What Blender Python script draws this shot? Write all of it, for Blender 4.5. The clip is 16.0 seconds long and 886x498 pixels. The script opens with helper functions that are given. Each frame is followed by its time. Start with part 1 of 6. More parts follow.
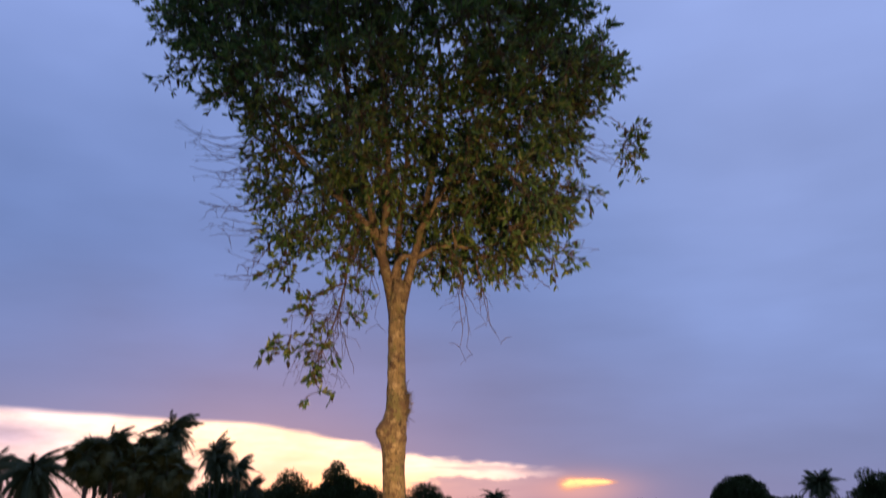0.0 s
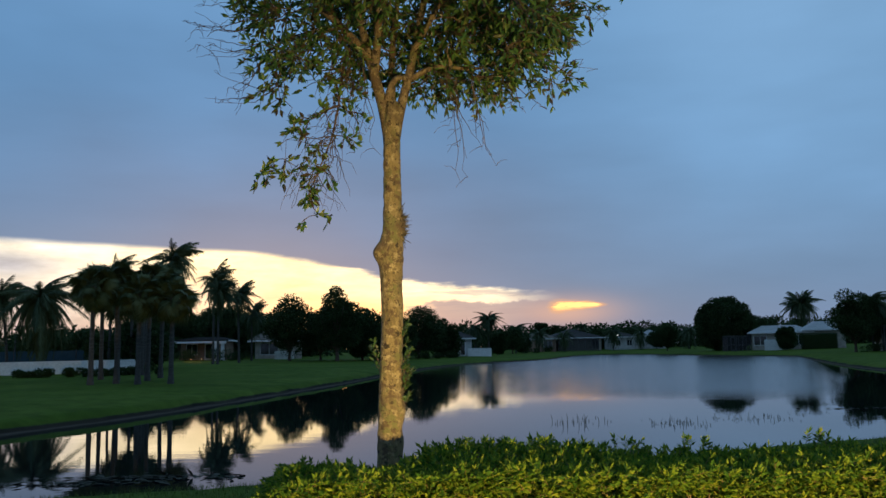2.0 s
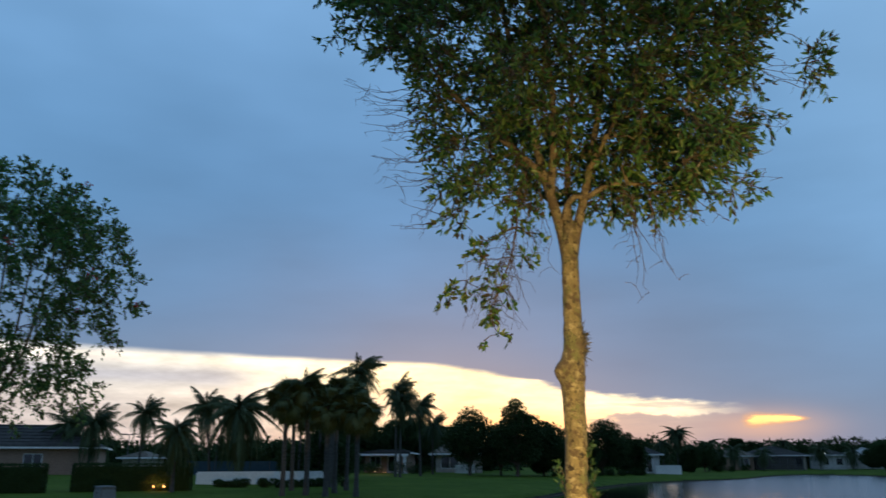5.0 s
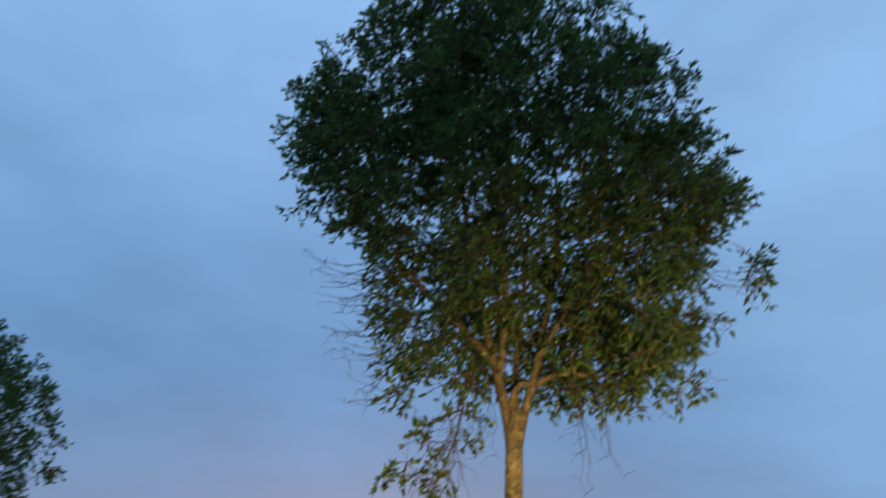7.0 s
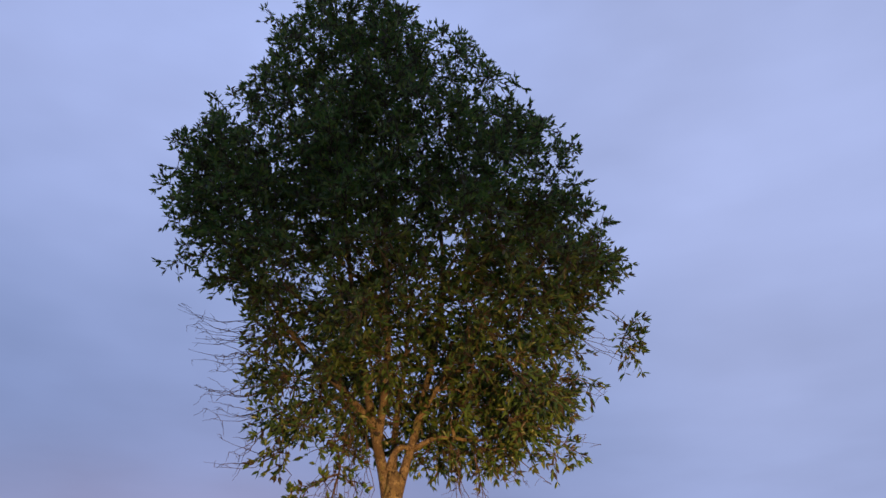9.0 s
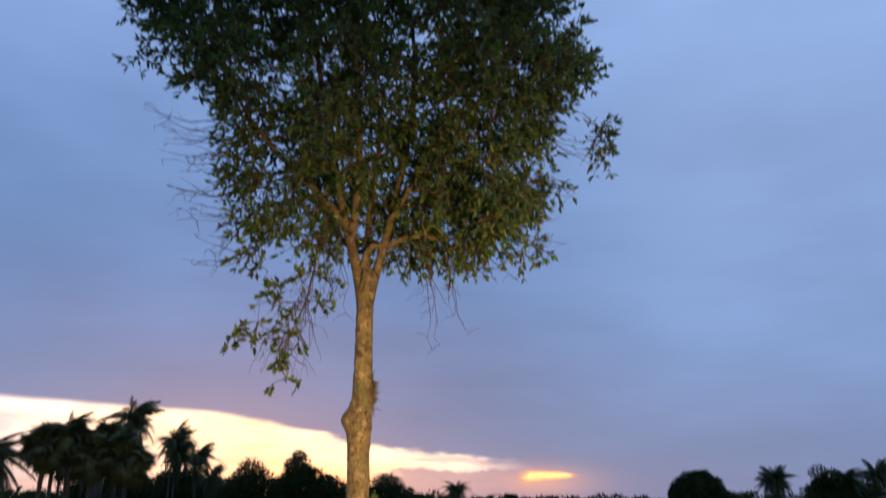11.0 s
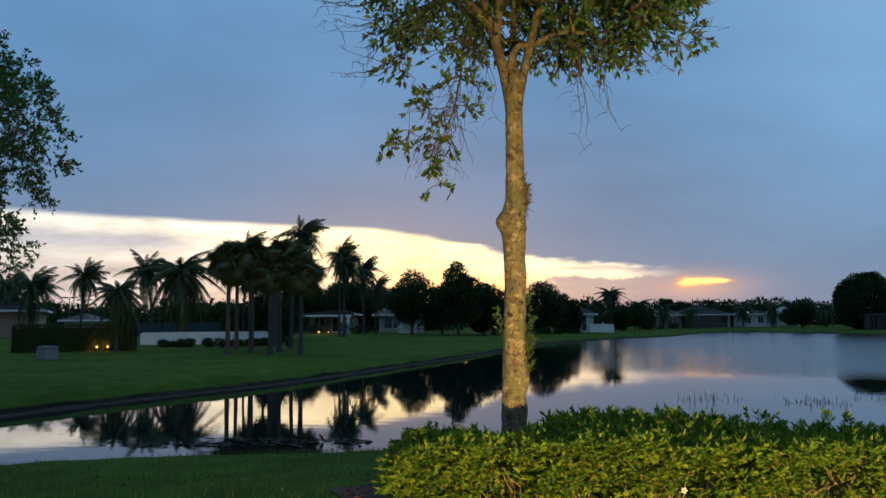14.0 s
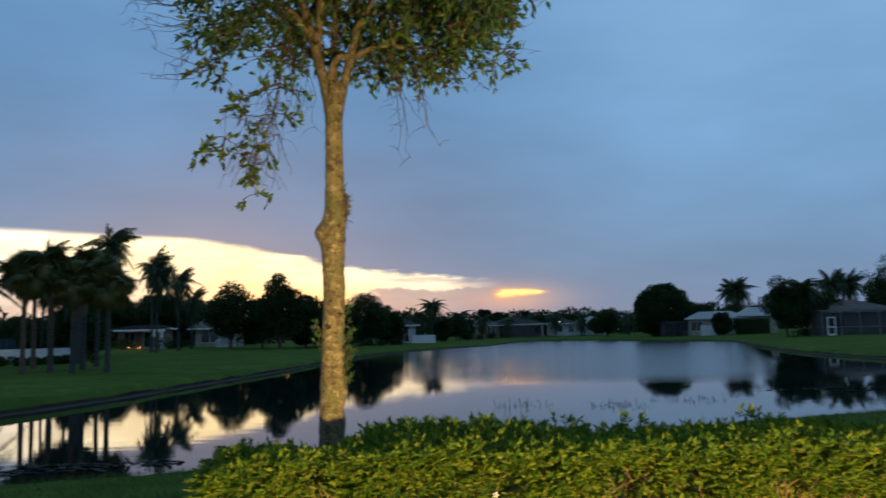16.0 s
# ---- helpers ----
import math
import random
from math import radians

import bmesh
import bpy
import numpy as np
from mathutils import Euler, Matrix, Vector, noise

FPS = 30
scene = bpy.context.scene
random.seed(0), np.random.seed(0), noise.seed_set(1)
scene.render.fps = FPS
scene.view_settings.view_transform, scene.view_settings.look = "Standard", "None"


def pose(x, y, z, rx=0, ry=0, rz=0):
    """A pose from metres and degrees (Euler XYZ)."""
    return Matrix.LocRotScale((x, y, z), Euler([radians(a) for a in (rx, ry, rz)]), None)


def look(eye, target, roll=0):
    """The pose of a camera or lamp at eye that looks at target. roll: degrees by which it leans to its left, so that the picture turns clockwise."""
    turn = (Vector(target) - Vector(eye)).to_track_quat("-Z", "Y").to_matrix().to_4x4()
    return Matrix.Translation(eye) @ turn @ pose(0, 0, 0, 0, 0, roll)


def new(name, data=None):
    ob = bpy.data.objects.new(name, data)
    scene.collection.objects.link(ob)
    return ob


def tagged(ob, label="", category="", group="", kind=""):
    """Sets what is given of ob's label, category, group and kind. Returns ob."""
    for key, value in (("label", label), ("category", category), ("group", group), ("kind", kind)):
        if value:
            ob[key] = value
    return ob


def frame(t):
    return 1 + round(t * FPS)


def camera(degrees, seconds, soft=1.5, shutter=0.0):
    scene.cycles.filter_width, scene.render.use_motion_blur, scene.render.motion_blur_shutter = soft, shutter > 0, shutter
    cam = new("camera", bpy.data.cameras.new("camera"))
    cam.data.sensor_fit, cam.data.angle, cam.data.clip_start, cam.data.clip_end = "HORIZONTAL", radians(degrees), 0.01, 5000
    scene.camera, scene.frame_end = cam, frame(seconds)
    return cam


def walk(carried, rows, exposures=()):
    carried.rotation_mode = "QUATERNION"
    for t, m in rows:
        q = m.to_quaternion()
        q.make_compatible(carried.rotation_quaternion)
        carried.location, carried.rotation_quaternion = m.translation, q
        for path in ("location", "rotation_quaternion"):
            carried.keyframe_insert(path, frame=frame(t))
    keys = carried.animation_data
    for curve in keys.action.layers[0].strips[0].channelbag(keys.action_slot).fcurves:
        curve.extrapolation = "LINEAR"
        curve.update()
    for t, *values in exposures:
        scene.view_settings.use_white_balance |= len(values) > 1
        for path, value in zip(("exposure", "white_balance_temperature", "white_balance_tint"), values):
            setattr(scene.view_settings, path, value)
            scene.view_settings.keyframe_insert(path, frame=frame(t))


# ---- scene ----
cam = camera(57.25, 16.0, soft=1.5, shutter=0.5)
walk(cam, [
    (0.0, pose(0.021, -0.003, 1.557, 108.92, 0.60, 0.00)),
    (0.5, pose(0.024, 0.006, 1.537, 103.68, 0.45, -0.21)),
    (1.0, pose(0.023, 0.012, 1.523, 100.53, 0.79, -0.34)),
    (1.5, pose(0.016, 0.031, 1.506, 98.06, 1.08, -0.25)),
    (2.0, pose(0.009, 0.030, 1.505, 96.90, 1.07, -0.31)),
    (2.5, pose(0.014, 0.021, 1.515, 97.45, 0.86, -0.32)),
    (3.0, pose(0.013, 0.006, 1.527, 98.21, 0.90, 0.07)),
    (3.5, pose(0.006, -0.013, 1.538, 99.99, 0.99, 0.87)),
    (4.0, pose(-0.001, -0.029, 1.561, 102.66, 0.95, 2.88)),
    (4.5, pose(-0.003, -0.049, 1.569, 104.13, 0.82, 7.42)),
    (4.7, pose(-0.005, -0.068, 1.570, 104.40, 0.60, 9.47)),
    (5.75, pose(-0.010, -0.030, 1.530, 107.00, -0.90, 15.20)),
    (6.8, pose(-0.022, 0.015, 1.494, 115.83, -2.83, 9.80)),
    (7.0, pose(-0.023, 0.010, 1.495, 118.12, -2.88, 7.15)),
    (7.5, pose(-0.007, 0.010, 1.506, 121.32, -1.95, 3.42)),
    (8.0, pose(-0.002, 0.009, 1.512, 122.48, -1.60, 1.36)),
    (8.2, pose(0.003, 0.007, 1.514, 122.70, -1.17, 0.73)),
    (9.4, pose(0.015, 0.005, 1.530, 121.80, -0.70, -1.00)),
    (10.6, pose(0.020, 0.001, 1.550, 112.86, -0.34, -2.24)),
    (11.0, pose(-0.000, -0.018, 1.537, 108.35, -0.01, -2.63)),
    (11.5, pose(0.003, -0.028, 1.484, 101.81, 0.12, -2.66)),
    (12.0, pose(-0.011, -0.035, 1.444, 97.48, 0.23, -1.47)),
    (12.5, pose(-0.014, -0.033, 1.442, 95.22, 0.10, 0.42)),
    (13.0, pose(-0.020, -0.015, 1.446, 96.02, -0.06, 3.22)),
    (13.5, pose(-0.020, 0.000, 1.448, 96.20, 0.18, 6.47)),
    (14.0, pose(-0.018, 0.023, 1.444, 95.30, 0.53, 8.13)),
    (14.5, pose(-0.014, 0.019, 1.443, 94.66, 0.65, 7.28)),
    (15.0, pose(-0.006, 0.026, 1.444, 94.82, 0.70, 5.03)),
    (15.5, pose(-0.007, 0.038, 1.447, 95.52, 0.75, 0.61)),
    (16.0, pose(0.023, 0.043, 1.442, 95.93, 1.36, -4.24)),
], [(0.0, -0.08, 6500, 50), (0.5, -0.06, 6400, 31), (1.5, -0.06, 6200, 9), (3.0, 0.0, 6200, 9), (4.7, 0.03, 6200, 9), (6.8, 0.1, 6200, 12), (7.5, 0.1, 7150, 36), (8.2, 0.13, 7450, 46),
    (10.3, 0.23, 7250, 52), (11.0, 0.0, 6500, 34), (11.5, -0.12, 6300, 24), (12.5, 0.0, 6200, 9), (16.0, 0.0, 6200, 9)])


# ---- sky: dusk under a cloud deck with a bright slit over the horizon ----
def build_world():
    w = bpy.data.worlds.new("dusk_sky")
    scene.world = w
    w.use_nodes = True
    nt = w.node_tree
    nt.nodes.clear()

    def node(kind, **kw):
        n = nt.nodes.new(kind)
        for k, v in kw.items():
            if k == "op":
                n.operation = v
            elif k == "itp":
                n.interpolation_type = v
        return n

    def put(sock, v):
        if isinstance(v, (int, float)):
            sock.default_value = v
        else:
            nt.links.new(v, sock)

    def m(op, a, b=0.0, c=0.0):
        n = node("ShaderNodeMath", op=op)
        for s, v in zip(n.inputs, (a, b, c)):
            put(s, v)
        return n.outputs[0]

    def ss(v, lo, hi, a=0.0, b=1.0):
        n = node("ShaderNodeMapRange", itp="SMOOTHSTEP")
        put(n.inputs["Value"], v)
        for k, x in (("From Min", lo), ("From Max", hi), ("To Min", a), ("To Max", b)):
            put(n.inputs[k], x)
        return n.outputs[0]

    def lin(v, lo, hi, a, b):
        n = node("ShaderNodeMapRange")
        put(n.inputs["Value"], v)
        for k, x in (("From Min", lo), ("From Max", hi), ("To Min", a), ("To Max", b)):
            put(n.inputs[k], x)
        return n.outputs[0]

    def bump(v, centre, width):
        q = m("DIVIDE", m("SUBTRACT", v, centre), width)
        return m("POWER", 2.718, m("MULTIPLY", m("MULTIPLY", q, q), -1.0))

    def mix(f, a, b, blend="MIX"):
        n = node("ShaderNodeMix")
        n.data_type, n.blend_type = "RGBA", blend
        put(n.inputs["Factor"], f)
        for s, v in ((n.inputs[6], a), (n.inputs[7], b)):
            if isinstance(v, tuple):
                s.default_value = (*v, 1)
            else:
                nt.links.new(v, s)
        return n.outputs[2]

    tc = node("ShaderNodeTexCoord")
    sep = node("ShaderNodeSeparateXYZ")
    nt.links.new(tc.outputs["Generated"], sep.inputs[0])
    X, Y, Z = sep.outputs
    az = m("MULTIPLY", m("ARCTAN2", X, Y), 57.2958)
    el = m("MULTIPLY", m("ARCSINE", Z), 57.2958)

    def streaks(sa, se, off, detail=4.0, rough=0.5):
        comb = node("ShaderNodeCombineXYZ")
        put(comb.inputs[0], m("MULTIPLY", az, sa))
        put(comb.inputs[1], m("MULTIPLY", el, se))
        put(comb.inputs[2], off)
        n = node("ShaderNodeTexNoise")
        nt.links.new(comb.outputs[0], n.inputs["Vector"])
        n.inputs["Scale"].default_value = 1.0
        n.inputs["Detail"].default_value = detail
        n.inputs["Roughness"].default_value = rough
        return m("SUBTRACT", n.outputs[0], 0.5)

    big = streaks(0.035, 0.07, 3.0, 3.0)
    mid = streaks(0.09, 0.35, 11.0, 5.0)
    fine = streaks(0.35, 1.5, 27.0, 5.0, 0.6)

    # cloud deck, low to high
    low, midc, high = SKY_LOW, SKY_MID, SKY_HIGH
    e2 = m("ADD", el, m("MULTIPLY", big, 14.0))
    deck = mix(ss(e2, 5.0, 19.0), low, midc)
    deck = mix(ss(e2, 17.0, 40.0), deck, high)
    deck = mix(m("MULTIPLY", ss(az, 0.0, 25.0), ss(el, 2.0, 24.0, 0.2, 0.85)), deck, SKY_RIGHT)
    shade = m("ADD", 1.0, m("ADD", m("MULTIPLY", big, 0.5), m("MULTIPLY", mid, ss(el, 12.0, 28.0, 0.28, 0.10))))
    deck = mix(1.0, deck, shade, "MULTIPLY")
    # warm blush on the deck's underside next to the slit
    edge = m("ADD", lin(az, -40.0, -14.0, 7.35, 6.8), m("ADD", ss(az, -15.0, 2.0, 0.0, -2.5), ss(az, 2.0, 9.0, 0.0, -0.55)))
    ragged = ss(az, -16.0, 0.0, 0.2, 1.9)
    edge = m("ADD", edge, m("MULTIPLY", m("ADD", mid, m("MULTIPLY", fine, 0.6)), ragged))
    below = m("SUBTRACT", edge, el)
    blush = m("MULTIPLY", ss(below, -2.8, 0.0), ss(m("ABSOLUTE", m("ADD", az, 14.0)), 45.0, 12.0))
    deck = mix(m("MULTIPLY", blush, 0.16), deck, SKY_BLUSH)
    # horizon haze to the right of the slit
    deck = mix(m("MULTIPLY", ss(el, 5.0, 0.5), ss(az, 30.0, 4.0, 0.25, 0.75)), deck, SKY_HAZE)

    # inside the slit
    glow = bump(az, -10.0, 17.0)
    slit = mix(glow, SLIT_COOL, SLIT_HOT)
    slit = mix(m("MULTIPLY", ss(below, 1.1, 3.6), m("SUBTRACT", 1.0, m("MULTIPLY", glow, 0.55))), slit, SLIT_PEACH)
    grey = m("MULTIPLY", bump(m("ADD", el, m("MULTIPLY", mid, 1.2)), 5.7, 0.75), ss(az, -22.0, -28.0))
    slit = mix(m("MULTIPLY", grey, 0.85), slit, SLIT_GREY)
    wisp = m("ADD", 1.0, m("ADD", m("MULTIPLY", mid, 1.3), m("MULTIPLY", fine, 0.9)))
    slit = mix(1.0, slit, wisp, "MULTIPLY")
    # the sun's own fire low behind the trees
    fire = m("MULTIPLY", bump(az, -5.5, 7.0), ss(el, 4.4, 2.2))
    slit = mix(m("MULTIPLY", fire, 0.85), slit, SLIT_FIRE)
    # low bank of cloud in the slit to the right
    puff = streaks(0.55, 0.9, 63.0, 4.0, 0.55)
    bank = m("MULTIPLY", ss(m("ADD", el, m("ADD", m("MULTIPLY", puff, 1.9), m("MULTIPLY", mid, 0.8))), 3.25, 2.95), ss(m("ADD", az, m("MULTIPLY", puff, 5.0)), -3.0, -0.5))
    slit = mix(m("MULTIPLY", bank, 0.9), slit, SLIT_BANK)
    lowhaze = m("MULTIPLY", ss(el, 3.2, 1.2), 0.42)
    slit = mix(lowhaze, slit, SLIT_BANK)
    torn = m("ADD", streaks(0.16, 1.5, 55.0, 5.0, 0.6), m("MULTIPLY", fine, 0.25))
    slit = mix(m("MULTIPLY", ss(torn, 0.0, 0.14), ss(az, -9.0, 3.0, 0.0, 0.6)), slit, SLIT_BANK)
    mask = m("MULTIPLY", ss(below, lin(az, -36.0, -16.0, -0.4, -0.2), lin(az, -36.0, -16.0, 0.3, 0.25)), ss(m("ADD", az, m("MULTIPLY", mid, 4.0)), 8.6, 3.2))
    mask = m("MULTIPLY", mask, ss(m("ABSOLUTE", m("ADD", az, 14.0)), 95.0, 50.0))
    sky = mix(mask, deck, slit)
    # the east, behind, is already dark
    east = m("MULTIPLY", ss(Y, 0.55, -0.5), ss(el, 75.0, 15.0, 0.45, 1.0))
    sky = mix(m("MULTIPLY", east, 0.6), sky, SKY_EAST)
    # the last lit rent in the cloud
    ex = m("DIVIDE", m("SUBTRACT", az, 9.75), 1.65)
    half = lin(az, 8.2, 11.6, 0.36, 0.12)
    ey = m("DIVIDE", m("SUBTRACT", el, m("ADD", lin(az, 8.2, 11.6, 3.04, 2.86), m("SUBTRACT", m("MULTIPLY", fine, 0.25), half))), half)
    ex2 = m("MULTIPLY", ex, ex)
    r2 = m("ADD", m("MULTIPLY", ex2, ex2), m("MULTIPLY", ey, ey))
    halo_y = m("DIVIDE", m("SUBTRACT", el, 2.3), 1.0)
    halo_x = m("DIVIDE", m("SUBTRACT", az, 9.0), 3.4)
    halo = m("POWER", 2.718, m("MULTIPLY", m("ADD", m("MULTIPLY", halo_x, halo_x), m("MULTIPLY", halo_y, halo_y)), -1.0))
    sky = mix(m("MULTIPLY", halo, 0.8), sky, RENT_HALO)
    tatter = streaks(0.8, 3.5, 41.0, 5.0, 0.62)
    r2 = m("ADD", r2, m("MULTIPLY", tatter, 3.1))
    sky = mix(ss(r2, 3.4, 0.6, 0.0, 0.75), sky, RENT_EDGE)
    sky = mix(m("MULTIPLY", ss(r2, 1.5, 0.1), ss(ey, -0.8, 0.2, 0.45, 1.0)), sky, RENT_HOT)

    tex = node("ShaderNodeTexSky")
    tex.sky_type, tex.sun_disc = "NISHITA", False
    tex.sun_elevation, tex.sun_rotation = radians(1.5), radians(-12)
    faint = mix(1.0, tex.outputs[0], (0.015, 0.015, 0.015), "MULTIPLY")
    total = mix(1.0, sky, faint, "ADD")
    bg = node("ShaderNodeBackground")
    nt.links.new(total, bg.inputs["Color"])
    bg.inputs["Strength"].default_value = SKY_STRENGTH
    out = node("ShaderNodeOutputWorld")
    nt.links.new(bg.outputs[0], out.inputs[0])


SKY_STRENGTH = 1.0
SKY_EAST = (0.105, 0.155, 0.235)
SKY_LOW = (0.13, 0.224, 0.378)
SKY_MID = (0.113, 0.260, 0.468)
SKY_HIGH = (0.235, 0.44, 0.72)
SKY_RIGHT = (0.24, 0.43, 0.67)
SKY_BLUSH = (0.19, 0.25, 0.33)
SKY_HAZE = (0.20, 0.25, 0.35)
SLIT_COOL = (1.2, 1.11, 0.97)
SLIT_HOT = (1.5, 1.16, 0.62)
SLIT_FIRE = (2.0, 0.98, 0.30)
SLIT_PEACH = (0.62, 0.545, 0.51)
SLIT_GREY = (0.42, 0.42, 0.48)
SLIT_BANK = (0.42, 0.345, 0.36)
RENT_HALO = (0.74, 0.44, 0.33)
RENT_HOT = (2.4, 1.2, 0.34)
RENT_EDGE = (0.85, 0.44, 0.22)
build_world()


# ---- the warm low lamp behind the camera that lights hedge and tree ----
def low_lamp(x, y, z, tx, ty, tz, watts):
    d = bpy.data.lights.new("low_lamp", "SPOT")
    d.energy, d.color = watts, (1.0, 0.68, 0.24)
    d.spot_size, d.spot_blend, d.shadow_soft_size = radians(84), 1.0, 0.05
    ob = new("low_lamp", d)
    ob.matrix_world = look((x, y, z), (tx, ty, tz))


low_lamp(2.3, -2.6, 0.09, 1.5, 7.4, -1.0, 9200)


# ---- materials ----
def material(name, colours, scale=5.0, rough=0.8, metal=0.0, bump=0.3, bump_scale=None, spread="noise", spec=0.5,
             translucent=0.0, coords="Object", stretch=(1, 1, 1), fine=True):
    """A surface whose colour runs through the given colours. spread: noise, island or object."""
    mat = bpy.data.materials.new(name)
    mat.use_nodes = True
    nt = mat.node_tree
    nt.nodes.clear()
    out = nt.nodes.new("ShaderNodeOutputMaterial")
    b = nt.nodes.new("ShaderNodeBsdfPrincipled")
    b.inputs["Roughness"].default_value, b.inputs["Metallic"].default_value = rough, metal
    b.inputs["Specular IOR Level"].default_value = spec
    tc = nt.nodes.new("ShaderNodeTexCoord")
    mp = nt.nodes.new("ShaderNodeMapping")
    mp.inputs["Scale"].default_value = stretch
    nt.links.new(tc.outputs[coords], mp.inputs[0])
    ramp = nt.nodes.new("ShaderNodeValToRGB")
    els = ramp.color_ramp.elements
    while len(els) < len(colours):
        els.new(0.5)
    for i, c in enumerate(colours):
        k = i / max(1, len(colours) - 1)
        els[i].position = k if spread != "noise" else 0.28 + 0.44 * k
        els[i].color = (*c, 1)
    n1 = nt.nodes.new("ShaderNodeTexNoise")
    n1.inputs["Scale"].default_value, n1.inputs["Detail"].default_value = scale, 6
    n1.inputs["Roughness"].default_value = 0.6
    nt.links.new(mp.outputs[0], n1.inputs["Vector"])
    if spread == "noise":
        nt.links.new(n1.outputs[0], ramp.inputs[0])
    elif spread == "island":
        g = nt.nodes.new("ShaderNodeNewGeometry")
        nt.links.new(g.outputs["Random Per Island"], ramp.inputs[0])
    else:
        g = nt.nodes.new("ShaderNodeObjectInfo")
        nt.links.new(g.outputs["Random"], ramp.inputs[0])
    col = ramp.outputs[0]
    if fine:
        n2 = nt.nodes.new("ShaderNodeTexNoise")
        n2.inputs["Scale"].default_value, n2.inputs["Detail"].default_value = scale * 7, 4
        nt.links.new(mp.outputs[0], n2.inputs["Vector"])
        mr = nt.nodes.new("ShaderNodeMapRange")
        mr.inputs["From Min"].default_value, mr.inputs["From Max"].default_value = 0.3, 0.7
        mr.inputs["To Min"].default_value, mr.inputs["To Max"].default_value = 0.75, 1.2
        nt.links.new(n2.outputs[0], mr.inputs[0])
        mx = nt.nodes.new("ShaderNodeMix")
        mx.data_type, mx.blend_type = "RGBA", "MULTIPLY"
        mx.inputs[0].default_value = 1.0
        nt.links.new(col, mx.inputs[6])
        nt.links.new(mr.outputs[0], mx.inputs[7])
        col = mx.outputs[2]
    nt.links.new(col, b.inputs["Base Color"])
    if bump:
        n3 = nt.nodes.new("ShaderNodeTexNoise")
        n3.inputs["Scale"].default_value, n3.inputs["Detail"].default_value = bump_scale or scale * 4, 5
        nt.links.new(mp.outputs[0], n3.inputs["Vector"])
        bm_ = nt.nodes.new("ShaderNodeBump")
        bm_.inputs["Strength"].default_value, bm_.inputs["Distance"].default_value = bump, 0.02
        nt.links.new(n3.outputs[0], bm_.inputs["Height"])
        nt.links.new(bm_.outputs[0], b.inputs["Normal"])
    if translucent:
        tr = nt.nodes.new("ShaderNodeBsdfTranslucent")
        nt.links.new(col, tr.inputs[0])
        ms = nt.nodes.new("ShaderNodeMixShader")
        ms.inputs[0].default_value = translucent
        nt.links.new(b.outputs[0], ms.inputs[1])
        nt.links.new(tr.outputs[0], ms.inputs[2])
        nt.links.new(ms.outputs[0], out.inputs[0])
    else:
        nt.links.new(b.outputs[0], out.inputs[0])
    return mat


def bark_material(name, base, patch, pit, scale):
    """Bark with pale lichen blotches and dark pits."""
    mat = material(name, base, scale=scale, rough=0.9, bump=1.0, bump_scale=scale * 3, stretch=(1, 1, 0.45))
    nt = mat.node_tree
    b = next(n for n in nt.nodes if n.type == "BSDF_PRINCIPLED")
    src = b.inputs["Base Color"].links[0].from_socket
    tc = next(n for n in nt.nodes if n.type == "TEX_COORD")

    def layer(src, colour, sc, lo, hi):
        n = nt.nodes.new("ShaderNodeTexNoise")
        n.inputs["Scale"].default_value, n.inputs["Detail"].default_value = sc, 5
        n.inputs["Roughness"].default_value = 0.65
        nt.links.new(tc.outputs["Object"], n.inputs["Vector"])
        r = nt.nodes.new("ShaderNodeMapRange")
        r.interpolation_type = "SMOOTHSTEP"
        r.inputs["From Min"].default_value, r.inputs["From Max"].default_value = lo, hi
        nt.links.new(n.outputs[0], r.inputs[0])
        mx = nt.nodes.new("ShaderNodeMix")
        mx.data_type = "RGBA"
        nt.links.new(r.outputs[0], mx.inputs[0])
        nt.links.new(src, mx.inputs[6])
        mx.inputs[7].default_value = (*colour, 1)
        return mx.outputs[2]

    src = layer(src, patch, scale * 0.9, 0.53, 0.60)
    src = layer(src, (0.13, 0.125, 0.045), scale * 0.4, 0.50, 0.62)
    src = layer(src, (0.09, 0.06, 0.032), scale * 1.1, 0.535, 0.60)
    src = layer(src, pit, scale * 0.7, 0.585, 0.65)
    src = layer(src, pit, scale * 2.4, 0.60, 0.66)
    src = layer(src, (0.10, 0.068, 0.04), scale * 0.22, 0.52, 0.68)
    nt.links.new(src, b.inputs["Base Color"])
    return mat


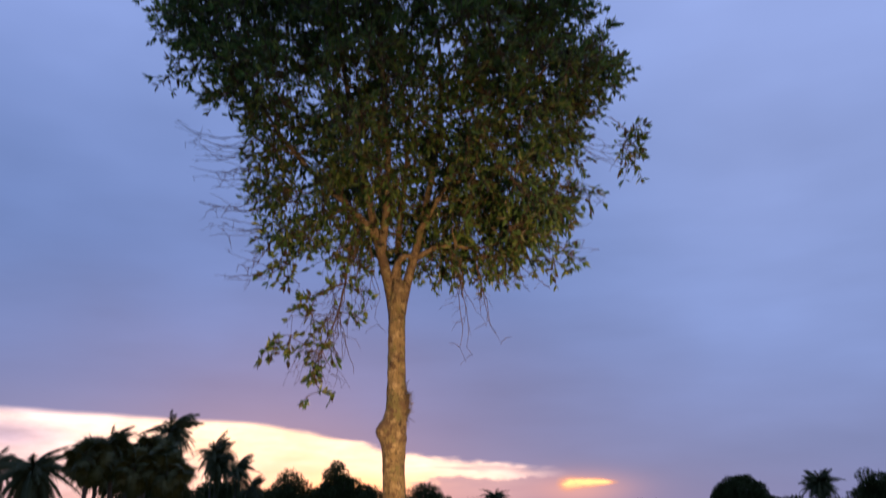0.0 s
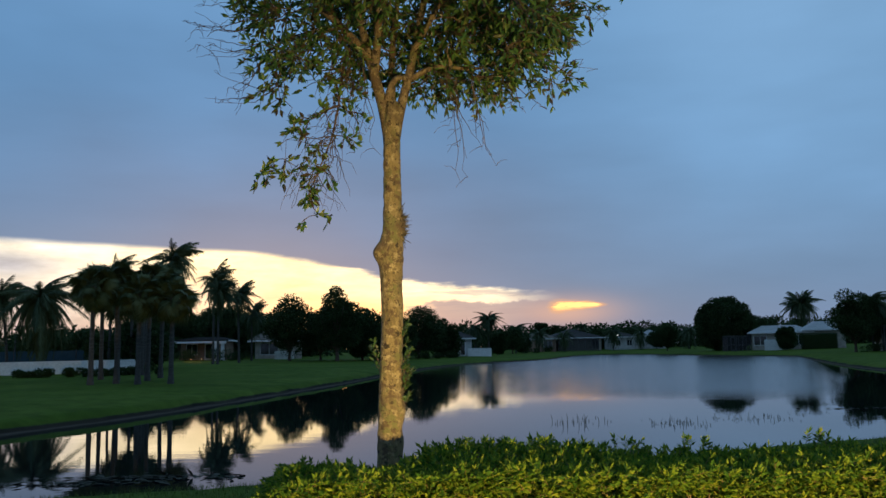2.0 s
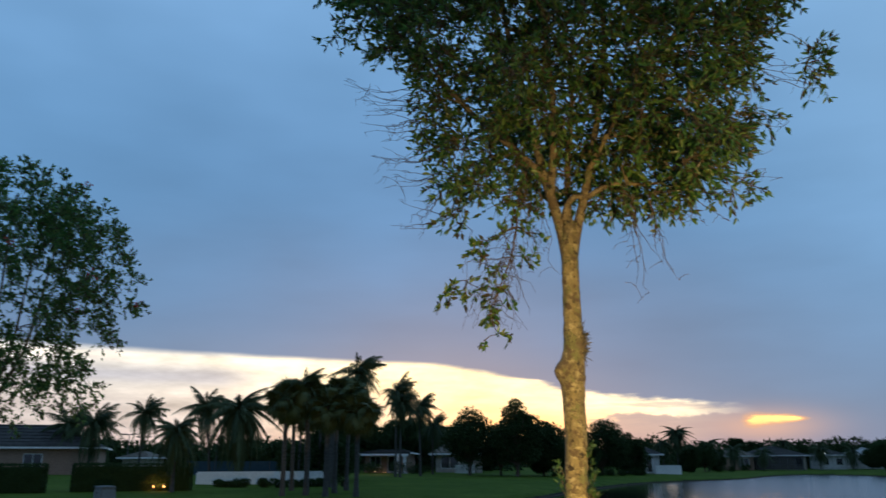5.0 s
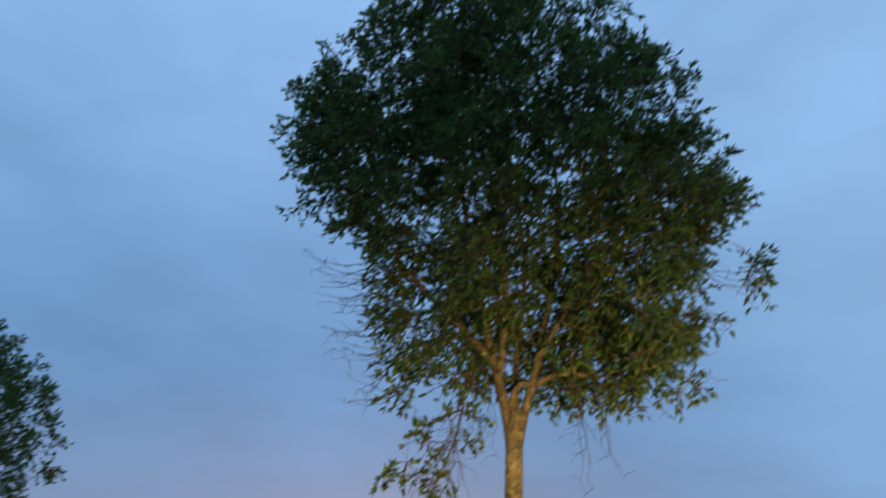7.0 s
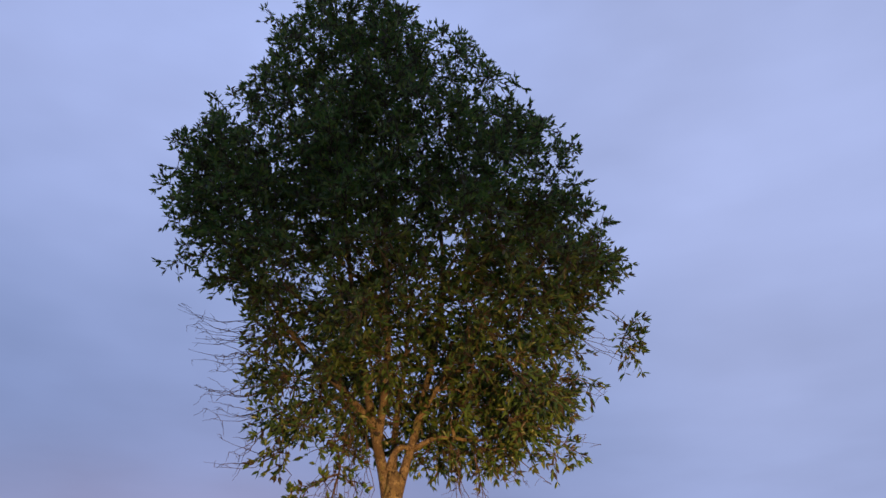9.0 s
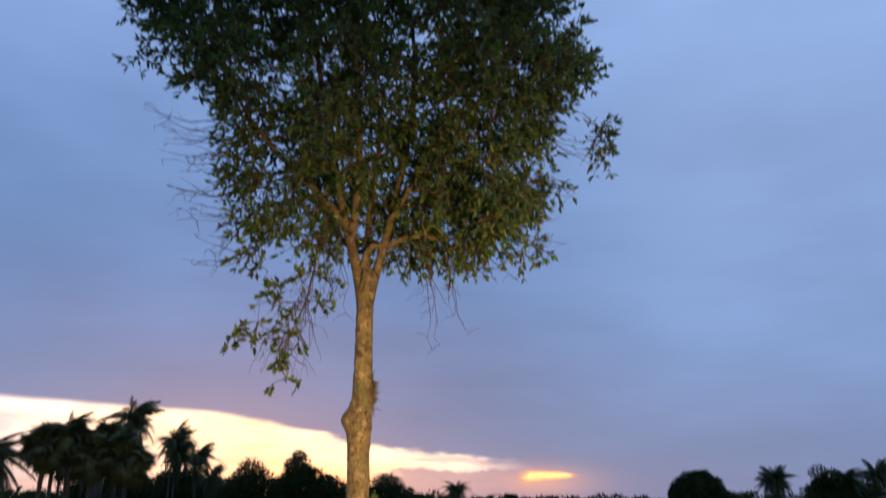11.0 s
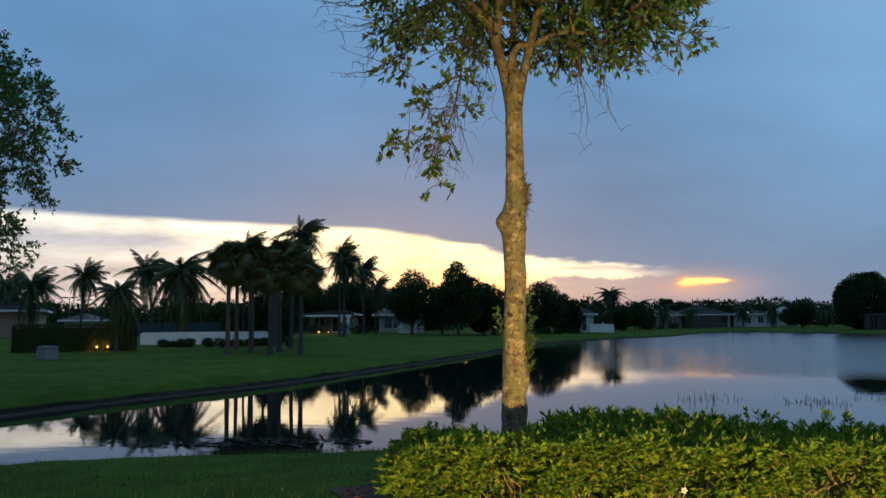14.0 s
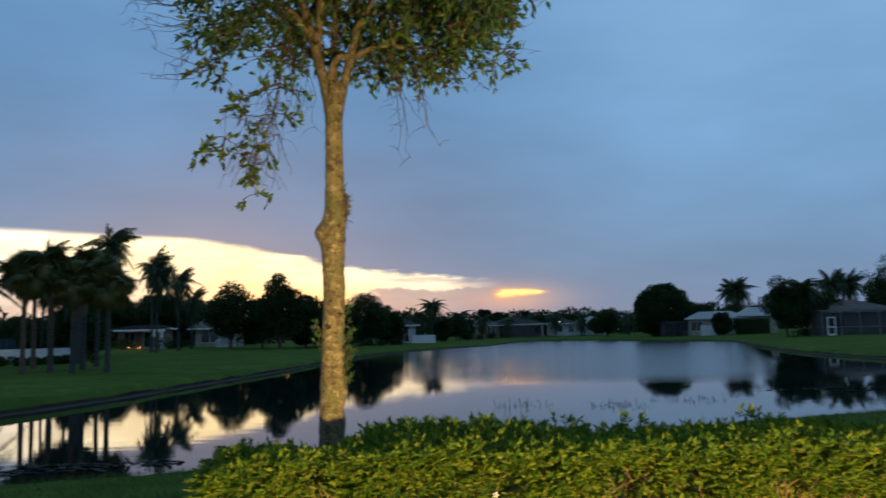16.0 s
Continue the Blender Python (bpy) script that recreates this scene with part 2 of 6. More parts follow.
def ground_material():
    """Mown lawn; bare soil on the eroded lip of the bank, just above the water."""
    mat = material("lawn", [(0.041, 0.071, 0.009), (0.059, 0.097, 0.0125), (0.082, 0.119, 0.018)], scale=0.22, rough=0.95,
                   bump=0.9, bump_scale=30.0, spec=0.04)
    nt = mat.node_tree
    b = next(n for n in nt.nodes if n.type == "BSDF_PRINCIPLED")
    src = b.inputs["Base Color"].links[0].from_socket
    geo = nt.nodes.new("ShaderNodeNewGeometry")
    sep = nt.nodes.new("ShaderNodeSeparateXYZ")
    nt.links.new(geo.outputs["Position"], sep.inputs[0])
    n = nt.nodes.new("ShaderNodeTexNoise")
    n.inputs["Scale"].default_value, n.inputs["Detail"].default_value = 0.55, 4
    nt.links.new(geo.outputs["Position"], n.inputs["Vector"])
    ad = nt.nodes.new("ShaderNodeMath")
    ad.operation = "MULTIPLY_ADD"
    nt.links.new(n.outputs[0], ad.inputs[0])
    ad.inputs[1].default_value = 0.16
    nt.links.new(sep.outputs[2], ad.inputs[2])
    r = nt.nodes.new("ShaderNodeMapRange")
    r.interpolation_type = "SMOOTHSTEP"
    r.inputs["From Min"].default_value, r.inputs["From Max"].default_value = -0.25, -0.31
    nt.links.new(ad.outputs[0], r.inputs[0])
    mx = nt.nodes.new("ShaderNodeMix")
    mx.data_type = "RGBA"
    nt.links.new(r.outputs[0], mx.inputs[0])
    nt.links.new(src, mx.inputs[6])
    soil = nt.nodes.new("ShaderNodeValToRGB")
    soil.color_ramp.elements[0].position, soil.color_ramp.elements[0].color = 0.35, (0.014, 0.012, 0.009, 1)
    soil.color_ramp.elements[1].position, soil.color_ramp.elements[1].color = 0.8, (0.05, 0.042, 0.03, 1)
    nt.links.new(n.outputs[0], soil.inputs[0])
    rim = nt.nodes.new("ShaderNodeMapRange")
    rim.interpolation_type = "SMOOTHSTEP"
    rim.inputs["From Min"].default_value, rim.inputs["From Max"].default_value = -0.36, -0.41
    rim.inputs["To Max"].default_value = 0.4
    nt.links.new(ad.outputs[0], rim.inputs[0])
    pale = nt.nodes.new("ShaderNodeMix")
    pale.data_type = "RGBA"
    nt.links.new(rim.outputs[0], pale.inputs[0])
    nt.links.new(soil.outputs[0], pale.inputs[6])
    pale.inputs[7].default_value = (0.13, 0.108, 0.086, 1)
    nt.links.new(pale.outputs[2], mx.inputs[7])
    nt.links.new(mx.outputs[2], b.inputs["Base Color"])
    return mat


def water_material():
    """Lake water: calm in the lee of the near and left banks, ruffled by wind farther out."""
    mat = bpy.data.materials.new("lake_water")
    mat.use_nodes = True
    nt = mat.node_tree
    b = next(n for n in nt.nodes if n.type == "BSDF_PRINCIPLED")
    b.inputs["Base Color"].default_value = (0.006, 0.010, 0.011, 1)
    b.inputs["IOR"].default_value = 1.5
    geo = nt.nodes.new("ShaderNodeNewGeometry")
    sep = nt.nodes.new("ShaderNodeSeparateXYZ")
    nt.links.new(geo.outputs["Position"], sep.inputs[0])

    def noise_of(scale, stretch, detail):
        mp = nt.nodes.new("ShaderNodeMapping")
        mp.inputs["Scale"].default_value = stretch
        nt.links.new(geo.outputs["Position"], mp.inputs[0])
        n = nt.nodes.new("ShaderNodeTexNoise")
        n.inputs["Scale"].default_value, n.inputs["Detail"].default_value = scale, detail
        nt.links.new(mp.outputs[0], n.inputs["Vector"])
        return n.outputs[0]

    def m(op, *v):
        n = nt.nodes.new("ShaderNodeMath")
        n.operation = op
        for s, x in zip(n.inputs, v):
            if isinstance(x, (int, float)):
                s.default_value = x
            else:
                nt.links.new(x, s)
        return n.outputs[0]

    def ss(v, lo, hi, a=0.0, c=1.0):
        n = nt.nodes.new("ShaderNodeMapRange")
        n.interpolation_type = "SMOOTHSTEP"
        for k, x in (("Value", v), ("From Min", lo), ("From Max", hi), ("To Min", a), ("To Max", c)):
            if isinstance(x, (int, float)):
                n.inputs[k].default_value = x
            else:
                nt.links.new(x, n.inputs[k])
        return n.outputs[0]

    patch = noise_of(0.05, (1, 0.6, 1), 3)
    yy = m("MULTIPLY_ADD", patch, 8.0, m("MULTIPLY_ADD", sep.outputs[0], 0.3, sep.outputs[1]))
    lee = m("ADD", sep.outputs[0], m("MULTIPLY", sep.outputs[1], 0.02))
    cove = m("MULTIPLY_ADD", sep.outputs[1], -0.45, sep.outputs[0])
    wind = m("MULTIPLY", m("MULTIPLY", ss(yy, 33.0, 45.0), ss(lee, -2.0, 13.0)), ss(cove, 2.2, -0.8))
    nt.links.new(m("MULTIPLY_ADD", wind, 0.19, 0.012), b.inputs["Roughness"])
    h = m("ADD", m("MULTIPLY", noise_of(1.3, (0.3, 1.6, 1), 3), 1.0), m("MULTIPLY", noise_of(6.0, (0.45, 1.5, 1), 3), 0.25))
    bp = nt.nodes.new("ShaderNodeBump")
    nt.links.new(m("MULTIPLY_ADD", wind, 0.6, 0.02), bp.inputs["Strength"])
    bp.inputs["Distance"].default_value = 0.06
    nt.links.new(h, bp.inputs["Height"])
    nt.links.new(bp.outputs[0], b.inputs["Normal"])
    return mat


def glow_material(name, colour, strength):
    mat = bpy.data.materials.new(name)
    mat.use_nodes = True
    b = next(n for n in mat.node_tree.nodes if n.type == "BSDF_PRINCIPLED")
    b.inputs["Emission Color"].default_value = (*colour, 1)
    b.inputs["Emission Strength"].default_value = strength
    return mat


def screen_material():
    """Dark insect screen: a fine mesh that lets part of the light through."""
    mat = bpy.data.materials.new("insect_screen")
    mat.use_nodes = True
    nt = mat.node_tree
    b = next(n for n in nt.nodes if n.type == "BSDF_PRINCIPLED")
    b.inputs["Base Color"].default_value = (0.02, 0.02, 0.025, 1)
    b.inputs["Roughness"].default_value = 0.7
    b.inputs["Alpha"].default_value = 0.55
    return mat


M_LAWN = ground_material()
M_WATER = water_material()
M_BARK = bark_material("pale_mottled_bark", [(0.105, 0.080, 0.036), (0.185, 0.14, 0.064), (0.25, 0.195, 0.094)], (0.31, 0.25, 0.13), (0.026, 0.018, 0.011), 15)
M_LIMB = bark_material("limb_bark", [(0.11, 0.078, 0.042), (0.17, 0.125, 0.07), (0.22, 0.17, 0.10)], (0.24, 0.19, 0.11), (0.03, 0.02, 0.014), 18)
M_TWIG = material("twig_bark", [(0.055, 0.036, 0.026), (0.12, 0.085, 0.055)], scale=20, rough=0.9)
M_AIRPLANT = material("air_plant", [(0.05, 0.045, 0.028), (0.11, 0.095, 0.055)], scale=20, rough=0.9, spread="island", bump=0.0)
M_LEAF = material("tree_leaf", [(0.044, 0.11, 0.03), (0.072, 0.172, 0.042), (0.105, 0.215, 0.05), (0.14, 0.25, 0.055), (0.21, 0.29, 0.062), (0.11, 0.085, 0.042), (0.08, 0.062, 0.036)], scale=30, rough=0.36, spec=0.55,
                  spread="island", translucent=0.52, bump=0.0, fine=False)
M_HEDGE = material("hedge_leaf", [(0.03, 0.078, 0.011), (0.062, 0.14, 0.014), (0.115, 0.195, 0.017), (0.19, 0.262, 0.021), (0.295, 0.325, 0.03)], scale=30, rough=0.6, spec=0.16,
                   spread="island", translucent=0.45, bump=0.0, fine=False)
M_DRYSTEM = material("dry_stem", [(0.13, 0.085, 0.04), (0.28, 0.19, 0.09)], scale=14, rough=0.9)
M_DARKLEAF = material("far_foliage", [(0.018, 0.036, 0.012), (0.03, 0.056, 0.017), (0.05, 0.08, 0.025)], scale=4, rough=0.75, spec=0.15, spread="island",
                      translucent=0.08, bump=0.0, fine=False)
M_PALMTRUNK = material("palm_trunk", [(0.038, 0.036, 0.033), (0.095, 0.088, 0.08)], scale=4, rough=0.95, bump=0.8, stretch=(1, 1, 4))
M_FROND = material("palm_frond", [(0.032, 0.054, 0.024), (0.052, 0.08, 0.034), (0.08, 0.105, 0.045)], scale=4, rough=0.65, spec=0.2, spread="object", bump=0.0, fine=False,
                   translucent=0.1)
M_STUCCO = material("white_stucco", [(0.52, 0.52, 0.51), (0.62, 0.62, 0.61)], scale=0.4, rough=0.9, bump=0.15, bump_scale=40)
M_CREAM = material("cream_stucco", [(0.38, 0.34, 0.29), (0.47, 0.42, 0.36)], scale=0.4, rough=0.9, bump=0.3, bump_scale=40)
M_PINK = material("terracotta_stucco", [(0.30, 0.19, 0.14), (0.38, 0.25, 0.19)], scale=1.0, rough=0.9, bump=0.3, bump_scale=40)
M_TRIM = material("white_painted_trim", [(0.72, 0.72, 0.72), (0.82, 0.82, 0.82)], scale=2, rough=0.6, bump=0.1)
M_ROOF = material("grey_roof_tile", [(0.036, 0.034, 0.033), (0.07, 0.066, 0.063)], scale=1.4, rough=0.9, spec=0.15, bump=0.6, bump_scale=9)
M_ROOFTAN = material("tan_roof_tile", [(0.12, 0.10, 0.082), (0.19, 0.162, 0.134)], scale=1.4, rough=0.9, spec=0.15, bump=0.6, bump_scale=9)
M_ROOFWHITE = material("pale_roof_tile", [(0.34, 0.34, 0.33), (0.44, 0.44, 0.43)], scale=1.4, rough=0.85, bump=0.5, bump_scale=9)
M_GLASS = material("window_glass", [(0.012, 0.014, 0.018), (0.02, 0.024, 0.03)], scale=0.5, rough=0.05, bump=0.0, fine=False, spec=0.8)
M_SCREEN = screen_material()
M_GREYBOX = material("grey_painted_metal", [(0.12, 0.145, 0.16), (0.17, 0.195, 0.215)], scale=3, rough=0.6, bump=0.15)
M_METAL = material("dark_metal", [(0.05, 0.05, 0.055), (0.09, 0.09, 0.095)], scale=5, rough=0.5, metal=0.6, bump=0.1)
M_MULCH = material("red_mulch", [(0.028, 0.012, 0.009), (0.055, 0.022, 0.015), (0.08, 0.036, 0.024)], scale=6, rough=0.95, bump=0.9, bump_scale=40)
M_CHIP = material("mulch_chip", [(0.028, 0.012, 0.009), (0.09, 0.038, 0.026)], scale=9, rough=0.95, spread="island", bump=0.3)
M_GRASS = material("grass_blades", [(0.04, 0.07, 0.009), (0.06, 0.10, 0.0125), (0.083, 0.12, 0.018)], scale=4, rough=0.7, spread="island", bump=0.0, fine=False, translucent=0.2)
M_REED = material("reed", [(0.025, 0.03, 0.014), (0.055, 0.058, 0.026)], scale=8, rough=0.7, spread="island", bump=0.0)
M_MAT = material("floating_debris", [(0.02, 0.022, 0.014), (0.05, 0.05, 0.03)], scale=6, rough=0.9)
M_PETAL = material("white_petal", [(0.62, 0.60, 0.52), (0.75, 0.73, 0.65)], scale=20, rough=0.6, translucent=0.2)
M_RED = material("red_blossom", [(0.30, 0.02, 0.02), (0.45, 0.05, 0.04)], scale=20, rough=0.6, spread="island", translucent=0.2, bump=0.0)
M_AMBER = glow_material("amber_lamp_glass", (1.0, 0.36, 0.07), 14.0)
M_WHITELAMP = glow_material("white_lamp_glass", (1.0, 0.95, 0.85), 2.0)
M_BLUEGREEN = material("dark_court_screen", [(0.018, 0.045, 0.065), (0.03, 0.06, 0.085)], scale=2, rough=0.9, bump=0.2)


# ---- building blocks ----
def part(name, data, mat, parent=None, label="", matrix=None):
    """One mesh object, from a bmesh or a mesh, under a thing or a part."""
    if isinstance(data, bmesh.types.BMesh):
        me = bpy.data.meshes.new(name)
        data.to_mesh(me)
        data.free()
    else:
        me = data
    if mat and not me.materials:
        me.materials.append(mat)
    ob = new(name, me)
    if parent:
        ob.parent = parent
    if matrix is not None:
        ob.matrix_basis = matrix
    return tagged(ob, label)


def thing(name, x, y, z, turn=0.0, label="", category="", group="", kind=""):
    ob = new(name)
    ob.empty_display_size = 0.2
    ob.matrix_basis = pose(x, y, z, 0, 0, turn)
    return tagged(ob, label, category, group, kind)


def mesh_of(name, verts, faces, smooth=False):
    """A mesh from an array of places and an array of triangles or quads."""
    verts, faces = np.asarray(verts, dtype=np.float32), np.asarray(faces, dtype=np.int32)
    k = faces.shape[1]
    me = bpy.data.meshes.new(name)
    me.vertices.add(len(verts))
    me.vertices.foreach_set("co", verts.ravel())
    me.loops.add(faces.size)
    me.loops.foreach_set("vertex_index", faces.ravel())
    me.polygons.add(len(faces))
    me.polygons.foreach_set("loop_start", np.arange(0, faces.size, k, dtype=np.int32))
    me.polygons.foreach_set("use_smooth", np.full(len(faces), smooth))
    me.update(calc_edges=True)
    me.validate()
    return me


def tube(points, radii, sides=8):
    """Verts and quads of a tube along points."""
    P = np.asarray(points, dtype=float)
    T = np.gradient(P, axis=0)
    T /= np.linalg.norm(T, axis=1)[:, None] + 1e-9
    ref = np.where(np.abs(T[:, 2:3]) > 0.9, np.array([[1.0, 0, 0]]), np.array([[0, 0, 1.0]]))
    if (np.abs(T[:, 2]) > 0.9).any():
        ref[:] = (0.93, 0.37, 0.02) if np.abs(T[:, 2]).mean() > 0.5 else (0, 0, 1)
    U = np.cross(ref, T)
    U /= np.linalg.norm(U, axis=1)[:, None] + 1e-9
    V = np.cross(T, U)
    a = np.linspace(0, 2 * math.pi, sides, endpoint=False)
    R = np.asarray(radii, dtype=float)
    if R.ndim == 1:
        R = np.repeat(R[:, None], sides, axis=1)
    verts = P[:, None, :] + R[:, :, None] * (np.cos(a)[None, :, None] * U[:, None, :] + np.sin(a)[None, :, None] * V[:, None, :])
    n = len(P)
    i, j = np.meshgrid(np.arange(n - 1), np.arange(sides), indexing="ij")
    jn = (j + 1) % sides
    faces = np.stack([i * sides + j, i * sides + jn, (i + 1) * sides + jn, (i + 1) * sides + j], axis=-1).reshape(-1, 4)
    return verts.reshape(-1, 3), faces


def tubes_mesh(name, runs, sides=6):
    vs, fs, base = [], [], 0
    for pts, rad in runs:
        v, f = tube(pts, rad, sides)
        vs.append(v)
        fs.append(f + base)
        base += len(v)
    return mesh_of(name, np.concatenate(vs), np.concatenate(fs), smooth=True)


LEAF_X = np.array([0.0, -0.42, -0.40, 0.0, 0.40, 0.42, 0.0])
LEAF_Y = np.array([0.0, 0.30, 0.62, 1.0, 0.62, 0.30, 0.48])
LEAF_Z = np.array([0.0, 0.0, -0.02, -0.10, -0.02, 0.0, -0.10])
LEAF_F = np.array([[6, 0, 5], [6, 5, 4], [6, 4, 3], [6, 3, 2], [6, 2, 1], [6, 1, 0]])


SLIM_X = np.array([0.0, -0.45, 0.0, 0.45, 0.0])
SLIM_Y = np.array([0.0, 0.42, 1.0, 0.42, 0.45])
SLIM_Z = np.array([0.0, 0.0, -0.12, 0.0, -0.08])
SLIM_F = np.array([[4, 0, 3], [4, 3, 2], [4, 2, 1], [4, 1, 0]])
FLAKE_X = np.array([0.0, -0.5, 0.0, 0.5])
FLAKE_Y = np.array([0.0, 0.5, 1.0, 0.5])
FLAKE_Z = np.array([0.0, 0.06, -0.05, 0.06])
FLAKE_F = np.array([[0, 3, 2], [0, 2, 1]])
BROAD, SLIM, FLAKE = (LEAF_X, LEAF_Y, LEAF_Z, LEAF_F), (SLIM_X, SLIM_Y, SLIM_Z, SLIM_F), (FLAKE_X, FLAKE_Y, FLAKE_Z, FLAKE_F)


def unit(a):
    return a / (np.linalg.norm(a, axis=-1, keepdims=True) + 1e-9)


def leaves_mesh(name, pos, way, length, width, rng, flat=0.5, shape=BROAD):
    """Many pointed, folded leaves: from pos, along way; flat: how far their faces turn upward."""
    pos, way = np.asarray(pos, float), unit(np.asarray(way, float))
    LX, LY, LZ, LF = shape
    n = len(pos)
    up = unit(rng.normal(size=(n, 3)) * (1 - flat) + np.array([0, 0, 1.0]) * flat)
    side = unit(np.cross(way, up))
    nrm = np.cross(side, way)
    L, W = np.broadcast_to(length, n)[:, None, None], np.broadcast_to(width, n)[:, None, None]
    v = (pos[:, None, :] + LX[None, :, None] * W * side[:, None, :] + LY[None, :, None] * L * way[:, None, :]
         + LZ[None, :, None] * L * nrm[:, None, :])
    f = LF[None] + (np.arange(n) * len(LX))[:, None, None]
    return mesh_of(name, v.reshape(-1, 3), f.reshape(-1, 3))


def box(bm_, x0, y0, z0, x1, y1, z1, bevel=0.0):
    r = bmesh.ops.create_cube(bm_, size=1.0, matrix=Matrix.Translation(((x0 + x1) / 2, (y0 + y1) / 2, (z0 + z1) / 2))
                              @ Matrix.Diagonal((x1 - x0, y1 - y0, z1 - z0, 1)))
    if bevel:
        es = list({e for v in r["verts"] for e in v.link_edges})
        bmesh.ops.bevel(bm_, geom=es, offset=bevel, segments=2, affect="EDGES")


def box_part(name, parent, mat, x0, y0, z0, x1, y1, z1, bevel=0.0, label=""):
    b = bmesh.new()
    box(b, x0, y0, z0, x1, y1, z1, bevel)
    return part(name, b, mat, parent, label)


# ---- the lake and the ground ----
WATER = -0.5
SHORE = [(-2.8, 11.4), (0, 11.9), (3.6, 13.3), (7.5, 15.0), (10.1, 15.9), (15, 18.0), (22, 24.5), (26, 33), (27, 42), (29, 56), (36.5, 78.8), (46.5, 106), (42, 111),
         (40, 124), (37, 150), (31, 157), (22.6, 141), (16, 116), (11, 106), (6, 99), (1.1, 89), (-3.0, 68), (-4.3, 57.7), (-5.5, 47.7), (-7.1, 38.3), (-8.2, 32), (-9.0, 27.7), (-9.8, 24.6), (-10.6, 22.5), (-11.7, 19.0),
         (-12.3, 16), (-13.0, 12), (-14.5, 6), (-16, 0), (-15.6, -3), (-13.6, -1), (-11.4, 3.4), (-9.8, 6.9), (-8.4, 8.9), (-7.0, 9.8), (-5.7, 10.3), (-4.45, 10.9)]


def smooth_loop(pts, times):
    p = np.array(pts, float)
    for _ in range(times):
        q = np.roll(p, -1, axis=0)
        p = np.stack([0.75 * p + 0.25 * q, 0.25 * p + 0.75 * q], axis=1).reshape(-1, 2)
    return p


LOOP = smooth_loop(SHORE, 2)


def shore_distance(x, y):
    """Metres from the shoreline; below zero inside the lake."""
    x, y = np.atleast_1d(np.asarray(x, float)), np.atleast_1d(np.asarray(y, float))
    best, inside = np.full(x.shape, 1e9), np.zeros(x.shape, bool)
    for (ax, ay), (bx, by) in zip(LOOP, np.roll(LOOP, -1, axis=0)):
        dx, dy = bx - ax, by - ay
        k = np.clip(((x - ax) * dx + (y - ay) * dy) / (dx * dx + dy * dy + 1e-12), 0, 1)
        best = np.minimum(best, np.hypot(x - ax - k * dx, y - ay - k * dy))
        if ay != by:
            inside ^= ((ay > y) != (by > y)) & (x < (bx - ax) * (y - ay) / (by - ay) + ax)
    return np.where(inside, -best, best)


def ground_height(x, y):
    d = shore_distance(x, y)
    z = np.interp(d, [-8, -1.0, 0.0, 0.28, 0.5, 1.6, 4.0], [-2.0, -0.85, WATER - 0.02, -0.31, -0.22, -0.12, 0.0])
    steep = np.interp(d, [-8, -1.0, 0.0, 0.28, 0.5, 1.6, 4.0], [-2.0, -0.85, WATER - 0.02, -0.28, -0.17, -0.10, 0.01])
    west = np.clip((-3 - np.asarray(x, float)) / 3, 0, 1) * np.clip((np.asarray(y, float) - 16) / 6, 0, 1)
    z = z + (steep - z) * west
    far = np.clip((np.asarray(y, float) - 30) / 40, 0, 1)
    z = z + far * np.interp(d, [3, 30, 80], [0, 0.45, 0.7])
    return z


def gz(x, y):
    return float(ground_height(x, y)[0])


def sweep_ticks(centre, step, stretch, reach):
    out, u = [0.0], 0.0
    while out[-1] < reach:
        out.append(out[-1] + step * math.sqrt(1 + (out[-1] / stretch) ** 2))
    a = np.array(out)
    return np.concatenate([centre - a[:0:-1], centre + a])


def build_ground():
    xs, ys = sweep_ticks(-3.0, 0.3, 14.0, 2600.0), sweep_ticks(20.0, 0.3, 16.0, 2600.0)
    X, Y = np.meshgrid(xs, ys)
    Zg = ground_height(X.ravel(), Y.ravel()).reshape(X.shape)
    near = np.hypot(X, Y - 20) < 120
    wob = 0.025 * np.sin(X * 0.9 + 1.3 * np.sin(Y * 0.7)) * np.sin(Y * 0.8)
    Zg = Zg + np.where(near & (Zg > -0.3), wob, 0)
    n, k = X.shape
    i, j = np.meshgrid(np.arange(n - 1), np.arange(k - 1), indexing="ij")
    f = np.stack([i * k + j, i * k + j + 1, (i + 1) * k + j + 1, (i + 1) * k + j], axis=-1).reshape(-1, 4)
    me = mesh_of("ground", np.stack([X, Y, Zg], axis=-1).reshape(-1, 3), f, smooth=True)
    tagged(part("ground", me, M_LAWN), "mown green lawn sloping to a bare eroded lake bank", "lawn", kind="structure")
    b = bmesh.new()
    vs = [b.verts.new(v) for v in ((-24, -8, WATER), (62, -8, WATER), (62, 175, WATER), (-24, 175, WATER))]
    b.faces.new(vs)
    tagged(part("water", b, M_WATER), "still dark lake water mirroring the sunset sky", "lake", kind="structure")


build_ground()


# ---- the main tree ----
def curve_points(a, b, rng, n=6, sag=0.0, wander=0.06):
    a, b = np.asarray(a, float), np.asarray(b, float)
    s = np.linspace(0, 1, n)[:, None]
    L = np.linalg.norm(b - a)
    off = np.cumsum(rng.normal(size=(n, 3)), axis=0) * wander * L / n
    off -= off[0] + (off[-1] - off[0]) * s
    p = a + (b - a) * s + off
    p[:, 2] += sag * L * (s[:, 0] * (1 - s[:, 0])) * 4
    return p


